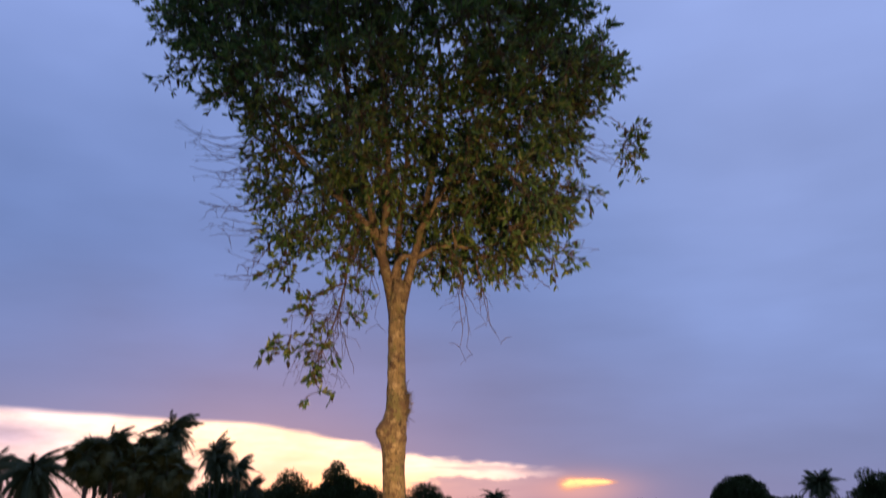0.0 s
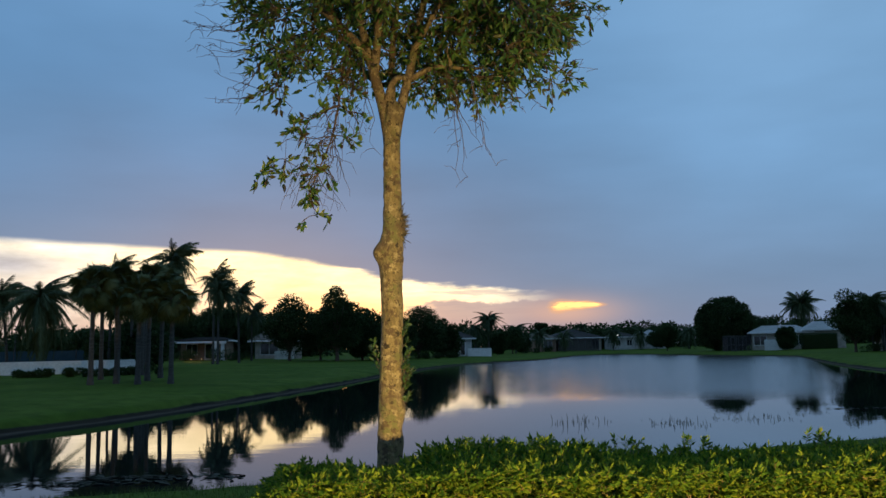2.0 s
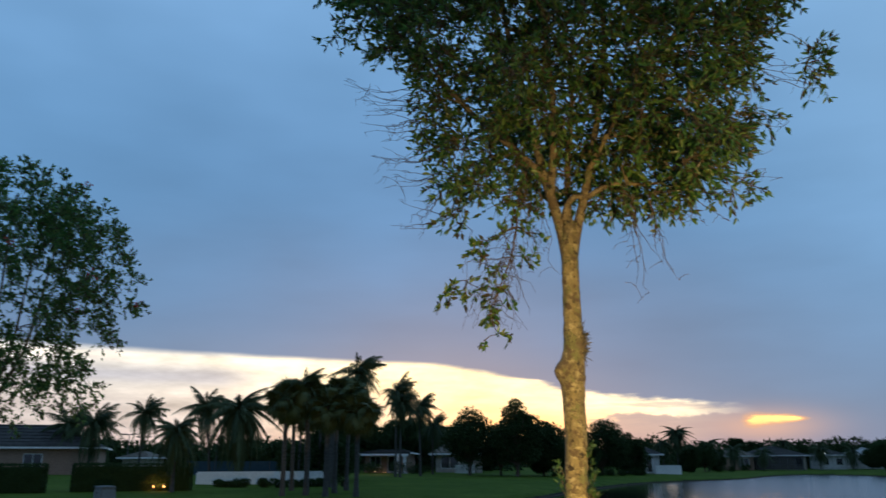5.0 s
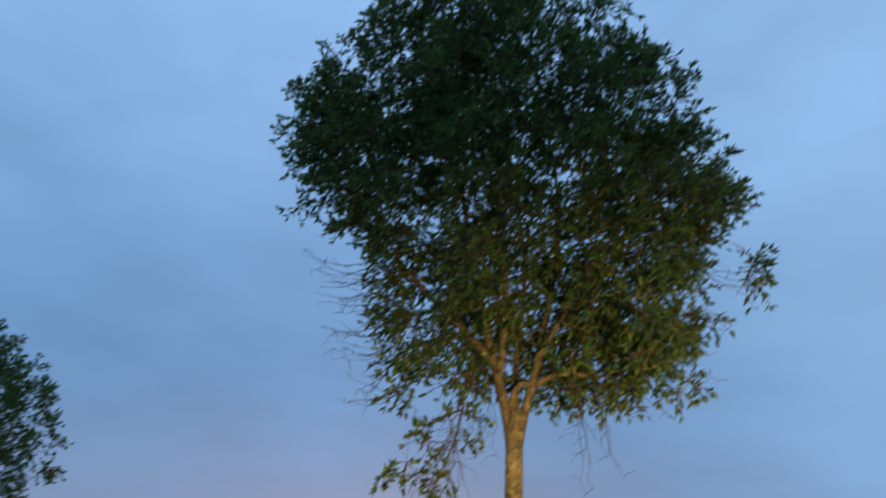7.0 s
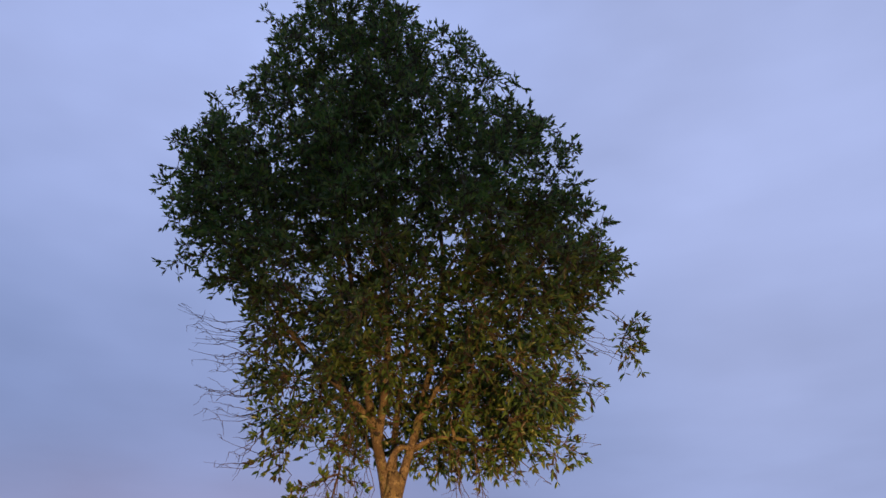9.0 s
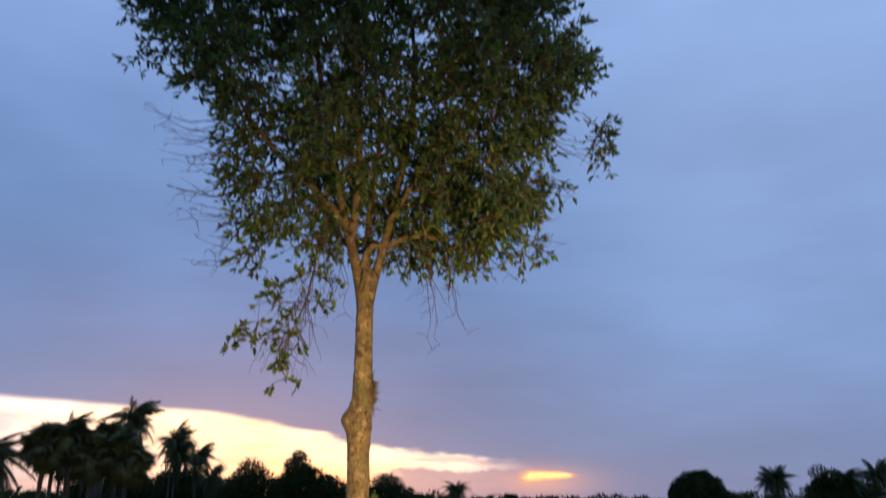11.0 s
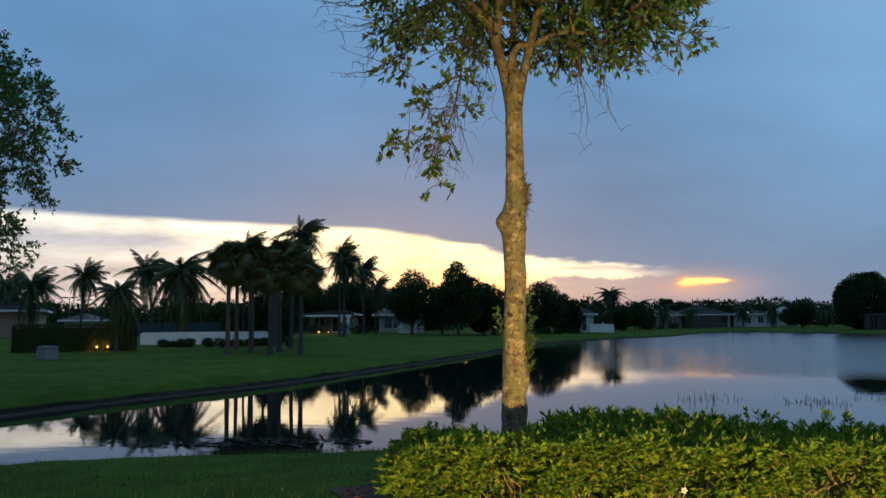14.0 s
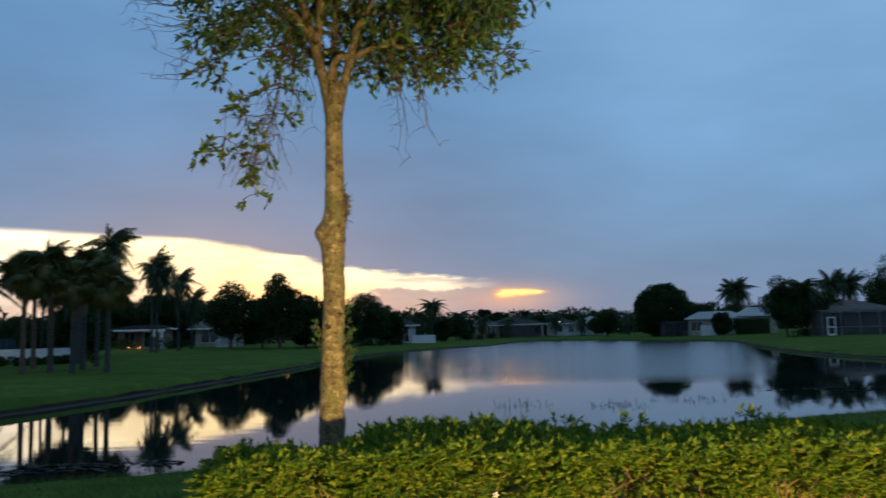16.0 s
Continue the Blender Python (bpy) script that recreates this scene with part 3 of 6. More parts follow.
def grow(skeleton, targets, rng, up_bias=0.5):
    """Joins each target to the skeleton by a bent branch. Returns the branches as (points, radii)."""
    nodes = [np.asarray(p, float) for pts, _ in skeleton for p in pts]
    rads = [r for _, rr in skeleton for r in rr]
    order = sorted(range(len(targets)), key=lambda i: min(np.linalg.norm(targets[i] - q) for q in nodes[::3]))
    runs = []
    for i in order:
        t = targets[i]
        A = np.array(nodes)
        d = t - A
        dist = np.linalg.norm(d, axis=1)
        cost = dist + up_bias * np.maximum(0, -d[:, 2]) + 0.25 * np.maximum(0, 0.012 - np.array(rads)) * 100
        j = int(np.argmin(cost))
        n = max(4, int(dist[j] / 0.18))
        p = curve_points(A[j], t, rng, n, sag=0.07, wander=0.35)
        r0 = min(rads[j] * 0.75, 0.010 + 0.014 * dist[j])
        rr = np.linspace(r0, 0.004, n)
        runs.append((p, rr))
        nodes.extend(p[1:])
        rads.extend(rr[1:])
    return runs


def sprays(centres, radius, twigs, leaves, rng, outward, droop=0.25):
    """Twigs with leaves round clump centres. Returns twig runs, leaf places and leaf directions."""
    runs, pos, way = [], [], []
    for c in centres:
        out = unit(np.asarray(c) - outward)
        for _ in range(twigs):
            d = unit(rng.normal(size=3) * 0.8 + out * 0.7 + np.array([0, 0, 0.15]))
            L = radius * rng.uniform(0.55, 1.15)
            s = np.linspace(0, 1, 5)
            p = np.asarray(c) + d * L * s[:, None]
            p[:, 2] -= droop * L * s ** 2
            p += np.cumsum(rng.normal(size=(5, 3)), axis=0) * 0.02 * L
            runs.append((p, np.linspace(0.0045, 0.0015, 5)))
            k = rng.integers(int(leaves * 0.7), int(leaves * 1.3) + 1)
            for u in np.sort(rng.uniform(0.1, 1.0, k) ** 0.75):
                i = min(3, int(u * 4))
                q = p[i] + (p[i + 1] - p[i]) * (u * 4 - i)
                w = unit(d * 0.7 + rng.normal(size=3) * 0.55 + np.array([0, 0, -0.18]))
                pos.append(q)
                way.append(w)
            for _ in range(3):
                pos.append(p[-1])
                way.append(unit(d + rng.normal(size=3) * 0.4))
    return runs, np.array(pos), np.array(way)


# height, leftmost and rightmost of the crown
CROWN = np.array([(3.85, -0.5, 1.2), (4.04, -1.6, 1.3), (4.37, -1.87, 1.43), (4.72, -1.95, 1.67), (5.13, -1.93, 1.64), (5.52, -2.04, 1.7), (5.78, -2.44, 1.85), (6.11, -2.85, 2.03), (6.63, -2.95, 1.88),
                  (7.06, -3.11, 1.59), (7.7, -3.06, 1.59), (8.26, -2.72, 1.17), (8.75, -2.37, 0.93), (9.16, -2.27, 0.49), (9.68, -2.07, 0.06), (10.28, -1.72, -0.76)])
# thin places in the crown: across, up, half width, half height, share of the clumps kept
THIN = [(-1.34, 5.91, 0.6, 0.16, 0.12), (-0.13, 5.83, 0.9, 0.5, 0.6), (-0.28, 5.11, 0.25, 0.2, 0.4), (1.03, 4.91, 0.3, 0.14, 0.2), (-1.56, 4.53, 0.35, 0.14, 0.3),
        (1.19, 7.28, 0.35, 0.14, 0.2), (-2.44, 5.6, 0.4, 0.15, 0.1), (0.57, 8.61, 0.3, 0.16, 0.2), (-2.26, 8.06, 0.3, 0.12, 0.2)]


def main_tree():
    rng = np.random.default_rng(7)
    tx, ty = -0.41, 7.45
    base = gz(tx, ty)
    tree = thing("tree", tx, ty, base, 0, "slender broadleaf tree with pale mottled trunk and dense crown", "tree")
    o = np.array([tx, ty, base])

    # trunk with its knob, burr and root flare
    hs = np.array([-0.1, 0.0, 0.08, 0.2, 0.45, 0.7, 0.9, 1.2, 1.5, 1.8, 2.0, 2.15, 2.25, 2.33, 2.40, 2.47, 2.56, 2.68, 2.85, 3.1, 3.4, 3.6, 3.72, 3.8, 3.84])
    cx = np.interp(hs, [0, 0.66, 1.2, 1.8, 2.2, 2.38, 2.6, 3.4, 3.72], [-0.045, -0.03, -0.015, 0.0, -0.005, -0.005, 0.02, 0.018, 0.025])
    rad = np.interp(hs, [0, 0.08, 0.3, 0.7, 1.2, 1.8, 2.15, 2.25, 2.38, 2.47, 2.6, 2.85, 3.4, 3.66, 3.8, 3.84], [0.17, 0.145, 0.12, 0.112, 0.108, 0.098, 0.102, 0.112, 0.120, 0.106, 0.089, 0.081, 0.081, 0.085, 0.05, 0.004])
    knots, hs = hs, np.concatenate([np.linspace(-0.1, 3.78, 150), [3.81, 3.84]])
    cx, rad = np.interp(hs, knots, cx), np.interp(hs, knots, rad)
    sides = 36
    a = np.linspace(0, 2 * math.pi, sides, endpoint=False)
    R = np.repeat(rad[:, None], sides, axis=1)
    for i, h in enumerate(hs):
        for j, ang in enumerate(a):
            R[i, j] *= 1 + 0.07 * noise.noise(Vector((math.cos(ang) * 1.6, math.sin(ang) * 1.6, h * 2.2))) + (0.25 * math.exp(-(h / 0.12) ** 2) * max(0, math.sin(ang * 2.5)))
            w = Vector((math.cos(ang) * 0.1, math.sin(ang) * 0.1, h * 0.6))
            R[i, j] += 0.006 * noise.noise(w * 22) + 0.004 * noise.noise(w * 55) - 0.010 * max(0, noise.noise(w * 30 + Vector((7, 0, 0))) - 0.25)
    pts = np.stack([cx, 0.02 * np.sin(hs * 1.4), hs], axis=1)
    v, f = tube(pts, R, sides)
    # swellings: one to the left below the middle, a smaller burr to the right above it
    for (bx, by, bz), br, amt in (((-0.13, -0.03, 2.37), 0.08, 0.045), ((0.10, -0.05, 2.62), 0.09, 0.03), ((0.11, 0.0, 0.95), 0.1, 0.03)):
        d = np.linalg.norm(v - np.array([bx, by, bz]), axis=1)
        v += np.array([np.sign(bx) * amt, -0.2 * amt, 0]) * np.exp(-(d / br) ** 2)[:, None]
    for _ in range(90):
        c = v[rng.integers(0, len(v))]
        d = np.linalg.norm(v - c, axis=1)
        axis = np.stack([np.interp(v[:, 2], hs, cx), np.zeros(len(v)), v[:, 2]], axis=1)
        v -= unit(v - axis) * (rng.uniform(-0.012, 0.012) * np.exp(-(d / 0.05) ** 2))[:, None]
    part("trunk", mesh_of("trunk", v, f, True), M_BARK, tree, "pale mottled bark with a knobbed swelling")

    # main stems, in metres from the trunk's foot
    def stem(pts, r0, r1, n=14):
        p = np.array(pts, float)
        s = np.linspace(0, 1, len(p))
        q = np.linspace(0, 1, n)
        P = np.stack([np.interp(q, s, p[:, k]) for k in range(3)], axis=1)
        for _ in range(3):
            P[1:-1] = (P[:-2] + 2 * P[1:-1] + P[2:]) / 4
        return P, np.linspace(r0, r1, n)

    stems = {
        "left": stem([(-0.005, 0, 3.45), (-0.04, 0, 3.75), (-0.15, -0.02, 4.05), (-0.20, 0, 4.3), (-0.32, 0.1, 4.8), (-0.45, 0.2, 5.6), (-0.7, 0.2, 6.6), (-0.75, 0.2, 7.8)], 0.060, 0.016),
        "left_fork": stem([(-0.15, -0.02, 4.05), (-0.10, -0.05, 4.35), (-0.06, -0.1, 4.9), (-0.12, -0.1, 5.8), (-0.25, -0.1, 6.8), (-0.3, 0, 8.0)], 0.046, 0.014),
        "left_arm": stem([(-0.20, 0, 4.25), (-0.33, -0.05, 4.42), (-0.7, -0.1, 4.75), (-1.2, -0.1, 5.3), (-1.6, 0, 6.1)], 0.04, 0.012),
        "right": stem([(0.045, 0, 3.45), (0.085, 0, 3.75), (0.19, 0.02, 4.0), (0.22, 0.05, 4.3), (0.35, 0.15, 4.9), (0.5, 0.25, 5.7), (0.5, 0.3, 6.8), (0.2, 0.3, 7.8)], 0.052, 0.014),
        "right_arm": stem([(0.19, 0.02, 4.02), (0.36, 0.0, 4.13), (0.52, 0.03, 4.17), (0.74, 0.02, 4.10), (1.0, 0.08, 4.16), (1.35, 0.0, 4.32)], 0.030, 0.006),
        "arch": stem([(-0.02, -0.04, 3.80), (0.02, -0.07, 3.96), (0.09, -0.06, 4.03), (0.17, -0.02, 4.02)], 0.035, 0.026),
        "back": stem([(0.02, 0.03, 3.6), (0.0, 0.3, 4.4), (0.1, 0.7, 5.4), (0.0, 1.0, 6.6)], 0.04, 0.014),
        "right_up": stem([(0.22, 0.05, 4.3), (0.6, -0.2, 4.9), (1.1, -0.3, 5.5), (1.5, -0.3, 5.9)], 0.032, 0.010),
    }
    for p, r in stems.values():
        v, f = tube(p, r, 10)
        part("limb", mesh_of("limb", v, f, True), M_LIMB, tree)

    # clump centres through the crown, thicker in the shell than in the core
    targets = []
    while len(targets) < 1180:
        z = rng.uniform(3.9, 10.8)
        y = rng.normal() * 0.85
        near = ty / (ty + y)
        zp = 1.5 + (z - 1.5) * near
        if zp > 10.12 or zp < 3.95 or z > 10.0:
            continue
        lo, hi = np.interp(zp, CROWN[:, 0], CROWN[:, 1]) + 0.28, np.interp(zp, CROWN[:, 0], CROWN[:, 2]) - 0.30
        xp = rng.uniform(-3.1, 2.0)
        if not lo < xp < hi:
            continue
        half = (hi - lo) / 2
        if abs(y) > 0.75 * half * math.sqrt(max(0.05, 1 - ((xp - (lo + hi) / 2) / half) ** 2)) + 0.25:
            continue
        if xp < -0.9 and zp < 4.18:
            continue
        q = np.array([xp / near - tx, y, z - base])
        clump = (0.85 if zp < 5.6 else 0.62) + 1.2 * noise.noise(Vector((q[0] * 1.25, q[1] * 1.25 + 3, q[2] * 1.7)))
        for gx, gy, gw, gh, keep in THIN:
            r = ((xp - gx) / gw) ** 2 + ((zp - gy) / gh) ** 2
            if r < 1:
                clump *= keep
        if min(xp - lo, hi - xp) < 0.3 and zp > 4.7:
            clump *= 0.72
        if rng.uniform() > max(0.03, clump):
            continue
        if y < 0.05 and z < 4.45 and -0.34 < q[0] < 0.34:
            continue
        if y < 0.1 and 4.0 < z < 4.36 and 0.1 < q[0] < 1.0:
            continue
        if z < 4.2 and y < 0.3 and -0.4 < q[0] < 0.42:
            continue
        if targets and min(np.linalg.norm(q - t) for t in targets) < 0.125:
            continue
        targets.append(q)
    # small sprigs that stand out from the crown's outline
    sprigs = [(2.31, -0.1, 5.06), (2.35, -0.1, 5.30), (2.28, -0.05, 5.16), (2.37, -0.1, 5.18), (2.33, -0.05, 5.24), (2.36, -0.05, 5.02), (-1.83, 0, 9.81), (-1.67, 0, 9.71), (-1.52, 0.1, 9.87), (1.35, 0, 8.67), (1.94, 0, 7.64), (1.79, 0, 7.59), (2.2, 0, 6.62), (2.32, 0, 6.13), (2.25, 0, 6.0),
              (-2.58, 0, 7.64), (-2.66, 0, 7.07), (-2.27, 0, 8.31), (-2.55, 0.1, 6.66), (-2.4, 0, 6.05), (1.61, -0.1, 4.06), (1.68, -0.15, 3.98), (1.5, -0.2, 3.92), (0.55, -0.3, 3.95), (0.8, -0.35, 3.92), (1.05, -0.3, 3.95), (1.25, -0.3, 3.9)]
    sprigs = [np.array(e, float) for e in sprigs]
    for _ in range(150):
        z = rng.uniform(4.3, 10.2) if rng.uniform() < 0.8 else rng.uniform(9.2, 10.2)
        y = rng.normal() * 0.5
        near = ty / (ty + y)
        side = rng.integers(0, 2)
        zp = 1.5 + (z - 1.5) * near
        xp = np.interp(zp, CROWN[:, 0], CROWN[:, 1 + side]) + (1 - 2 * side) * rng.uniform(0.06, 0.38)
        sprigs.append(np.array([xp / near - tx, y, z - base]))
    skel = [s for s in stems.values()]
    branches = sorted(grow(skel, targets + sprigs, rng), key=lambda run: -run[1][0])
    for run in branches[:110]:
        part("branch", tubes_mesh("branch", [run], 6), M_LIMB, tree)
    part("branchwork", tubes_mesh("branchwork", branches[110:], 6), M_LIMB, tree)["kind"] = "stuff"
    runs, pos, way = sprays(targets, 0.26, 9, 7, rng, np.array([0, 0, 5.5]))
    runs2, pos2, way2 = sprays(sprigs, 0.17, 6, 4, rng, np.array([0, 0, 5.5]))
    runs, pos, way = runs + runs2, np.concatenate([pos, pos2]), np.concatenate([way, way2])
    n = len(pos)
    part("foliage", leaves_mesh("foliage", pos, way, rng.uniform(0.056, 0.102, n), rng.uniform(0.023, 0.035, n), rng, 0.35), M_LEAF, tree)["kind"] = "stuff"

    # the drooping lower branch on the left, with its leaves as single pieces
    low_root = np.array([-0.33, -0.1, 4.40])
    low_nodes = [(-0.42, -0.2, 4.05), (-0.45, -0.25, 3.7), (-0.5, -0.3, 3.4), (-0.62, -0.3, 3.1), (-0.72, -0.32, 2.85)]
    lowstem = (np.array([low_root, *low_nodes]), np.linspace(0.014, 0.004, 6))
    # across, up, reach of the twigs
    low_sprays = [(-0.88, 3.96, 0.16), (-1.0, 3.9, 0.16), (-1.1, 3.84, 0.15), (-0.75, 4.05, 0.17), (-0.6, 3.92, 0.17), (-0.95, 3.76, 0.14), (-0.5, 4.05, 0.16), (-0.7, 3.56, 0.14), (-0.74, 3.4, 0.14), (-0.6, 3.36, 0.12),
                  (-0.56, 3.62, 0.13), (-0.84, 3.5, 0.12), (-1.05, 3.14, 0.12), (-1.13, 3.09, 0.10), (-0.92, 3.2, 0.13), (-0.8, 3.12, 0.12), (-0.66, 3.1, 0.11), (-0.55, 3.07, 0.10), (-0.66, 2.96, 0.10), (-0.7, 2.88, 0.08),
                  (-0.75, 2.65, 0.05), (-0.63, 2.70, 0.05), (-0.53, 2.68, 0.05), (-0.45, 3.75, 0.12), (-0.3, 3.62, 0.12), (-0.32, 3.85, 0.13), (-0.38, 3.4, 0.09)]
    low_targets = [np.array((a, -0.3, b)) for a, b, _ in low_sprays]
    lowruns = grow([lowstem], low_targets, rng, 0.0)
    for _ in range(85):
        u = rng.uniform(0.2, 4.6)
        a = lowstem[0][int(u)] + (lowstem[0][int(u) + 1] - lowstem[0][int(u)]) * (u % 1)
        a = a + np.array([rng.uniform(-0.25, 0.15), rng.uniform(-0.1, 0.1), rng.uniform(-0.05, 0.05)]) * rng.integers(0, 2)
        e = a + np.array([rng.uniform(-0.32, 0.26), rng.uniform(-0.15, 0.15), rng.uniform(-0.5, 0.08)])
        e[2] = max(e[2], 2.74)
        lowruns.append((curve_points(a, e, rng, 7, 0.15, 0.75), np.linspace(0.004, 0.0014, 7)))
    tw, lp, lw = [], [], []
    for q, (_, _, reach) in zip(low_targets, low_sprays):
        a, b, c = sprays([q], reach, 6 if reach > 0.07 else 2, 3, rng, np.array([-0.5, -0.3, 3.6]), 0.5)
        tw += a
        lp.append(b)
        lw.append(c)
    lp, lw = np.concatenate(lp), np.concatenate(lw)
    # bare twigs: out to the left, hanging to the right
    bare = []
    edge_twigs = [((-1.2 - 0.2 * (h - 4.2), rng.uniform(-0.3, 0.3), h), [(-1.62 - 0.42 * (h - 4.2) + rng.uniform(-0.15, 0.2), rng.uniform(-0.3, 0.2), h + rng.uniform(-0.25, 0.18)) for _ in range(3)]) for h in (4.0, 4.15, 4.3, 4.45, 4.6, 4.75, 4.9, 5.05, 5.2, 5.35, 5.5)]
    for root, tips in (*edge_twigs,
                       ((-0.38, -0.2, 4.3), [(-0.42, -0.3, 3.35), (-0.36, -0.3, 3.5), (-0.52, -0.3, 3.42), (-0.3, -0.3, 3.25)]), ((-0.24, -0.15, 4.1), [(-0.2, -0.25, 3.45), (-0.13, -0.25, 3.3), (-0.27, -0.25, 3.38)]),
                       ((0.62, -0.25, 3.95), [(0.64, -0.25, 3.3), (0.71, -0.25, 3.02), (0.65, -0.25, 2.96), (0.84, -0.25, 3.3), (0.55, -0.25, 3.5)]), ((0.76, -0.25, 3.9), [(0.93, -0.25, 3.22), (0.97, -0.25, 3.12), (0.8, -0.2, 3.4)]),
                       ((1.15, -0.2, 3.9), [(1.25, -0.25, 3.6), (1.45, -0.2, 3.65), (1.12, -0.2, 3.68)]), ((1.35, -0.2, 4.2), [(1.93, -0.2, 4.02), (1.88, -0.2, 4.3), (1.8, -0.2, 4.12)]),
                       ((1.6, -0.1, 4.75), [(2.08, -0.1, 4.64), (2.0, -0.1, 4.55)]), ((1.7, -0.1, 5.3), [(2.36, -0.1, 5.2), (2.3, -0.1, 5.05), (2.42, -0.1, 4.93), (2.38, -0.1, 4.9)])):
        for t in tips:
            p = curve_points(root, t, rng, 8, -0.1, 0.2)
            bare.append((p, np.linspace(0.0045, 0.0013, 8)))
            for _ in range(4):
                q = p[rng.integers(2, 8)]
                bare.append((curve_points(q, q + np.array([rng.uniform(-0.14, 0.1), rng.uniform(-0.1, 0.1), rng.uniform(-0.13, 0.06)]), rng, 5, 0.1, 0.3), np.linspace(0.0028, 0.0012, 5)))
    for run in (lowstem, *bare):
        part("twig", tubes_mesh("twig", [run], 5), M_TWIG, tree)
    part("twigwork", tubes_mesh("twigwork", runs + lowruns + tw, 4), M_TWIG, tree)["kind"] = "stuff"

    # sprouts low on the trunk
    sp, sw, sr = [], [], []
    for _ in range(22):
        s = 1 if rng.uniform() < 0.86 else -1
        h = rng.uniform(0.95, 1.7) if s > 0 else rng.uniform(1.25, 1.45)
        p0 = np.array([0.105 * s - 0.01, rng.uniform(-0.06, 0.05), h])
        d = unit(np.array([s * 0.4, rng.normal() * 0.3, rng.uniform(0.4, 1.2)]))
        L = rng.uniform(0.08, 0.22)
        sr.append((np.stack([p0, p0 + d * L * 0.5, p0 + d * L]), np.linspace(0.004, 0.0018, 3)))
        for u in rng.uniform(0.2, 1.0, 9):
            sp.append(p0 + d * L * u)
            sw.append(unit(d + rng.normal(size=3) * 0.6))
    for run in sr:
        part("sprout", tubes_mesh("sprout", [run], 4), M_TWIG, tree)
    # a dark tuft of air plants on the trunk's burr
    n = 260
    tp = np.stack([0.085 + rng.uniform(-0.02, 0.02, n), rng.uniform(-0.08, 0.05, n), 2.62 + rng.normal(size=n) * 0.06], axis=1)
    tway = unit(np.stack([rng.uniform(0.1, 1.0, n), rng.normal(size=n) * 0.5, rng.normal(size=n) * 0.8], axis=1))
    part("air_plant", leaves_mesh("air_plant", tp, tway, rng.uniform(0.05, 0.11, n), 0.0035, rng), M_AIRPLANT, tree, "dark fuzzy tuft of air plants")["kind"] = "stuff"
    allp, allw = np.concatenate([lp, np.array(sp)]), np.concatenate([lw, np.array(sw)])
    kinds = [leaves_mesh("leaf", [(0, 0, 0)], [(0, 1, 0.0)], L, W, rng, 1.0) for L, W in ((0.058, 0.026), (0.068, 0.029), (0.05, 0.023))]
    pick = np.concatenate([np.arange(len(lp), len(allp)), rng.permutation(len(lp))])[:300]
    for i in pick:
        d = Vector(allw[i])
        q = d.to_track_quat("Y", "Z") @ Euler((0, rng.uniform(-1.2, 1.2), 0)).to_quaternion()
        k = 1.0 if i < len(lp) else 0.95
        part("leaf", kinds[i % 3], M_LEAFONE, tree, matrix=Matrix.Translation(Vector(allp[i])) @ q.to_matrix().to_4x4() @ Matrix.Diagonal((k, k, k, 1)))
    rest = np.setdiff1d(np.arange(len(allp)), pick)
    if len(rest):
        part("foliage", leaves_mesh("foliage", allp[rest], allw[rest], rng.uniform(0.06, 0.09, len(rest)), rng.uniform(0.03, 0.042, len(rest)), rng), M_LEAF, tree)["kind"] = "stuff"


M_LEAFONE = material("tree_leaf_single", [(0.024, 0.058, 0.018), (0.042, 0.09, 0.026), (0.075, 0.13, 0.034)], scale=30, rough=0.5, spread="object", translucent=0.18, bump=0.0, fine=False)
M_HEDGEONE = material("hedge_leaf_single", [(0.062, 0.14, 0.014), (0.105, 0.195, 0.017), (0.17, 0.25, 0.02)], scale=30, rough=0.6, spec=0.16, spread="object", translucent=0.2, bump=0.0, fine=False)
main_tree()


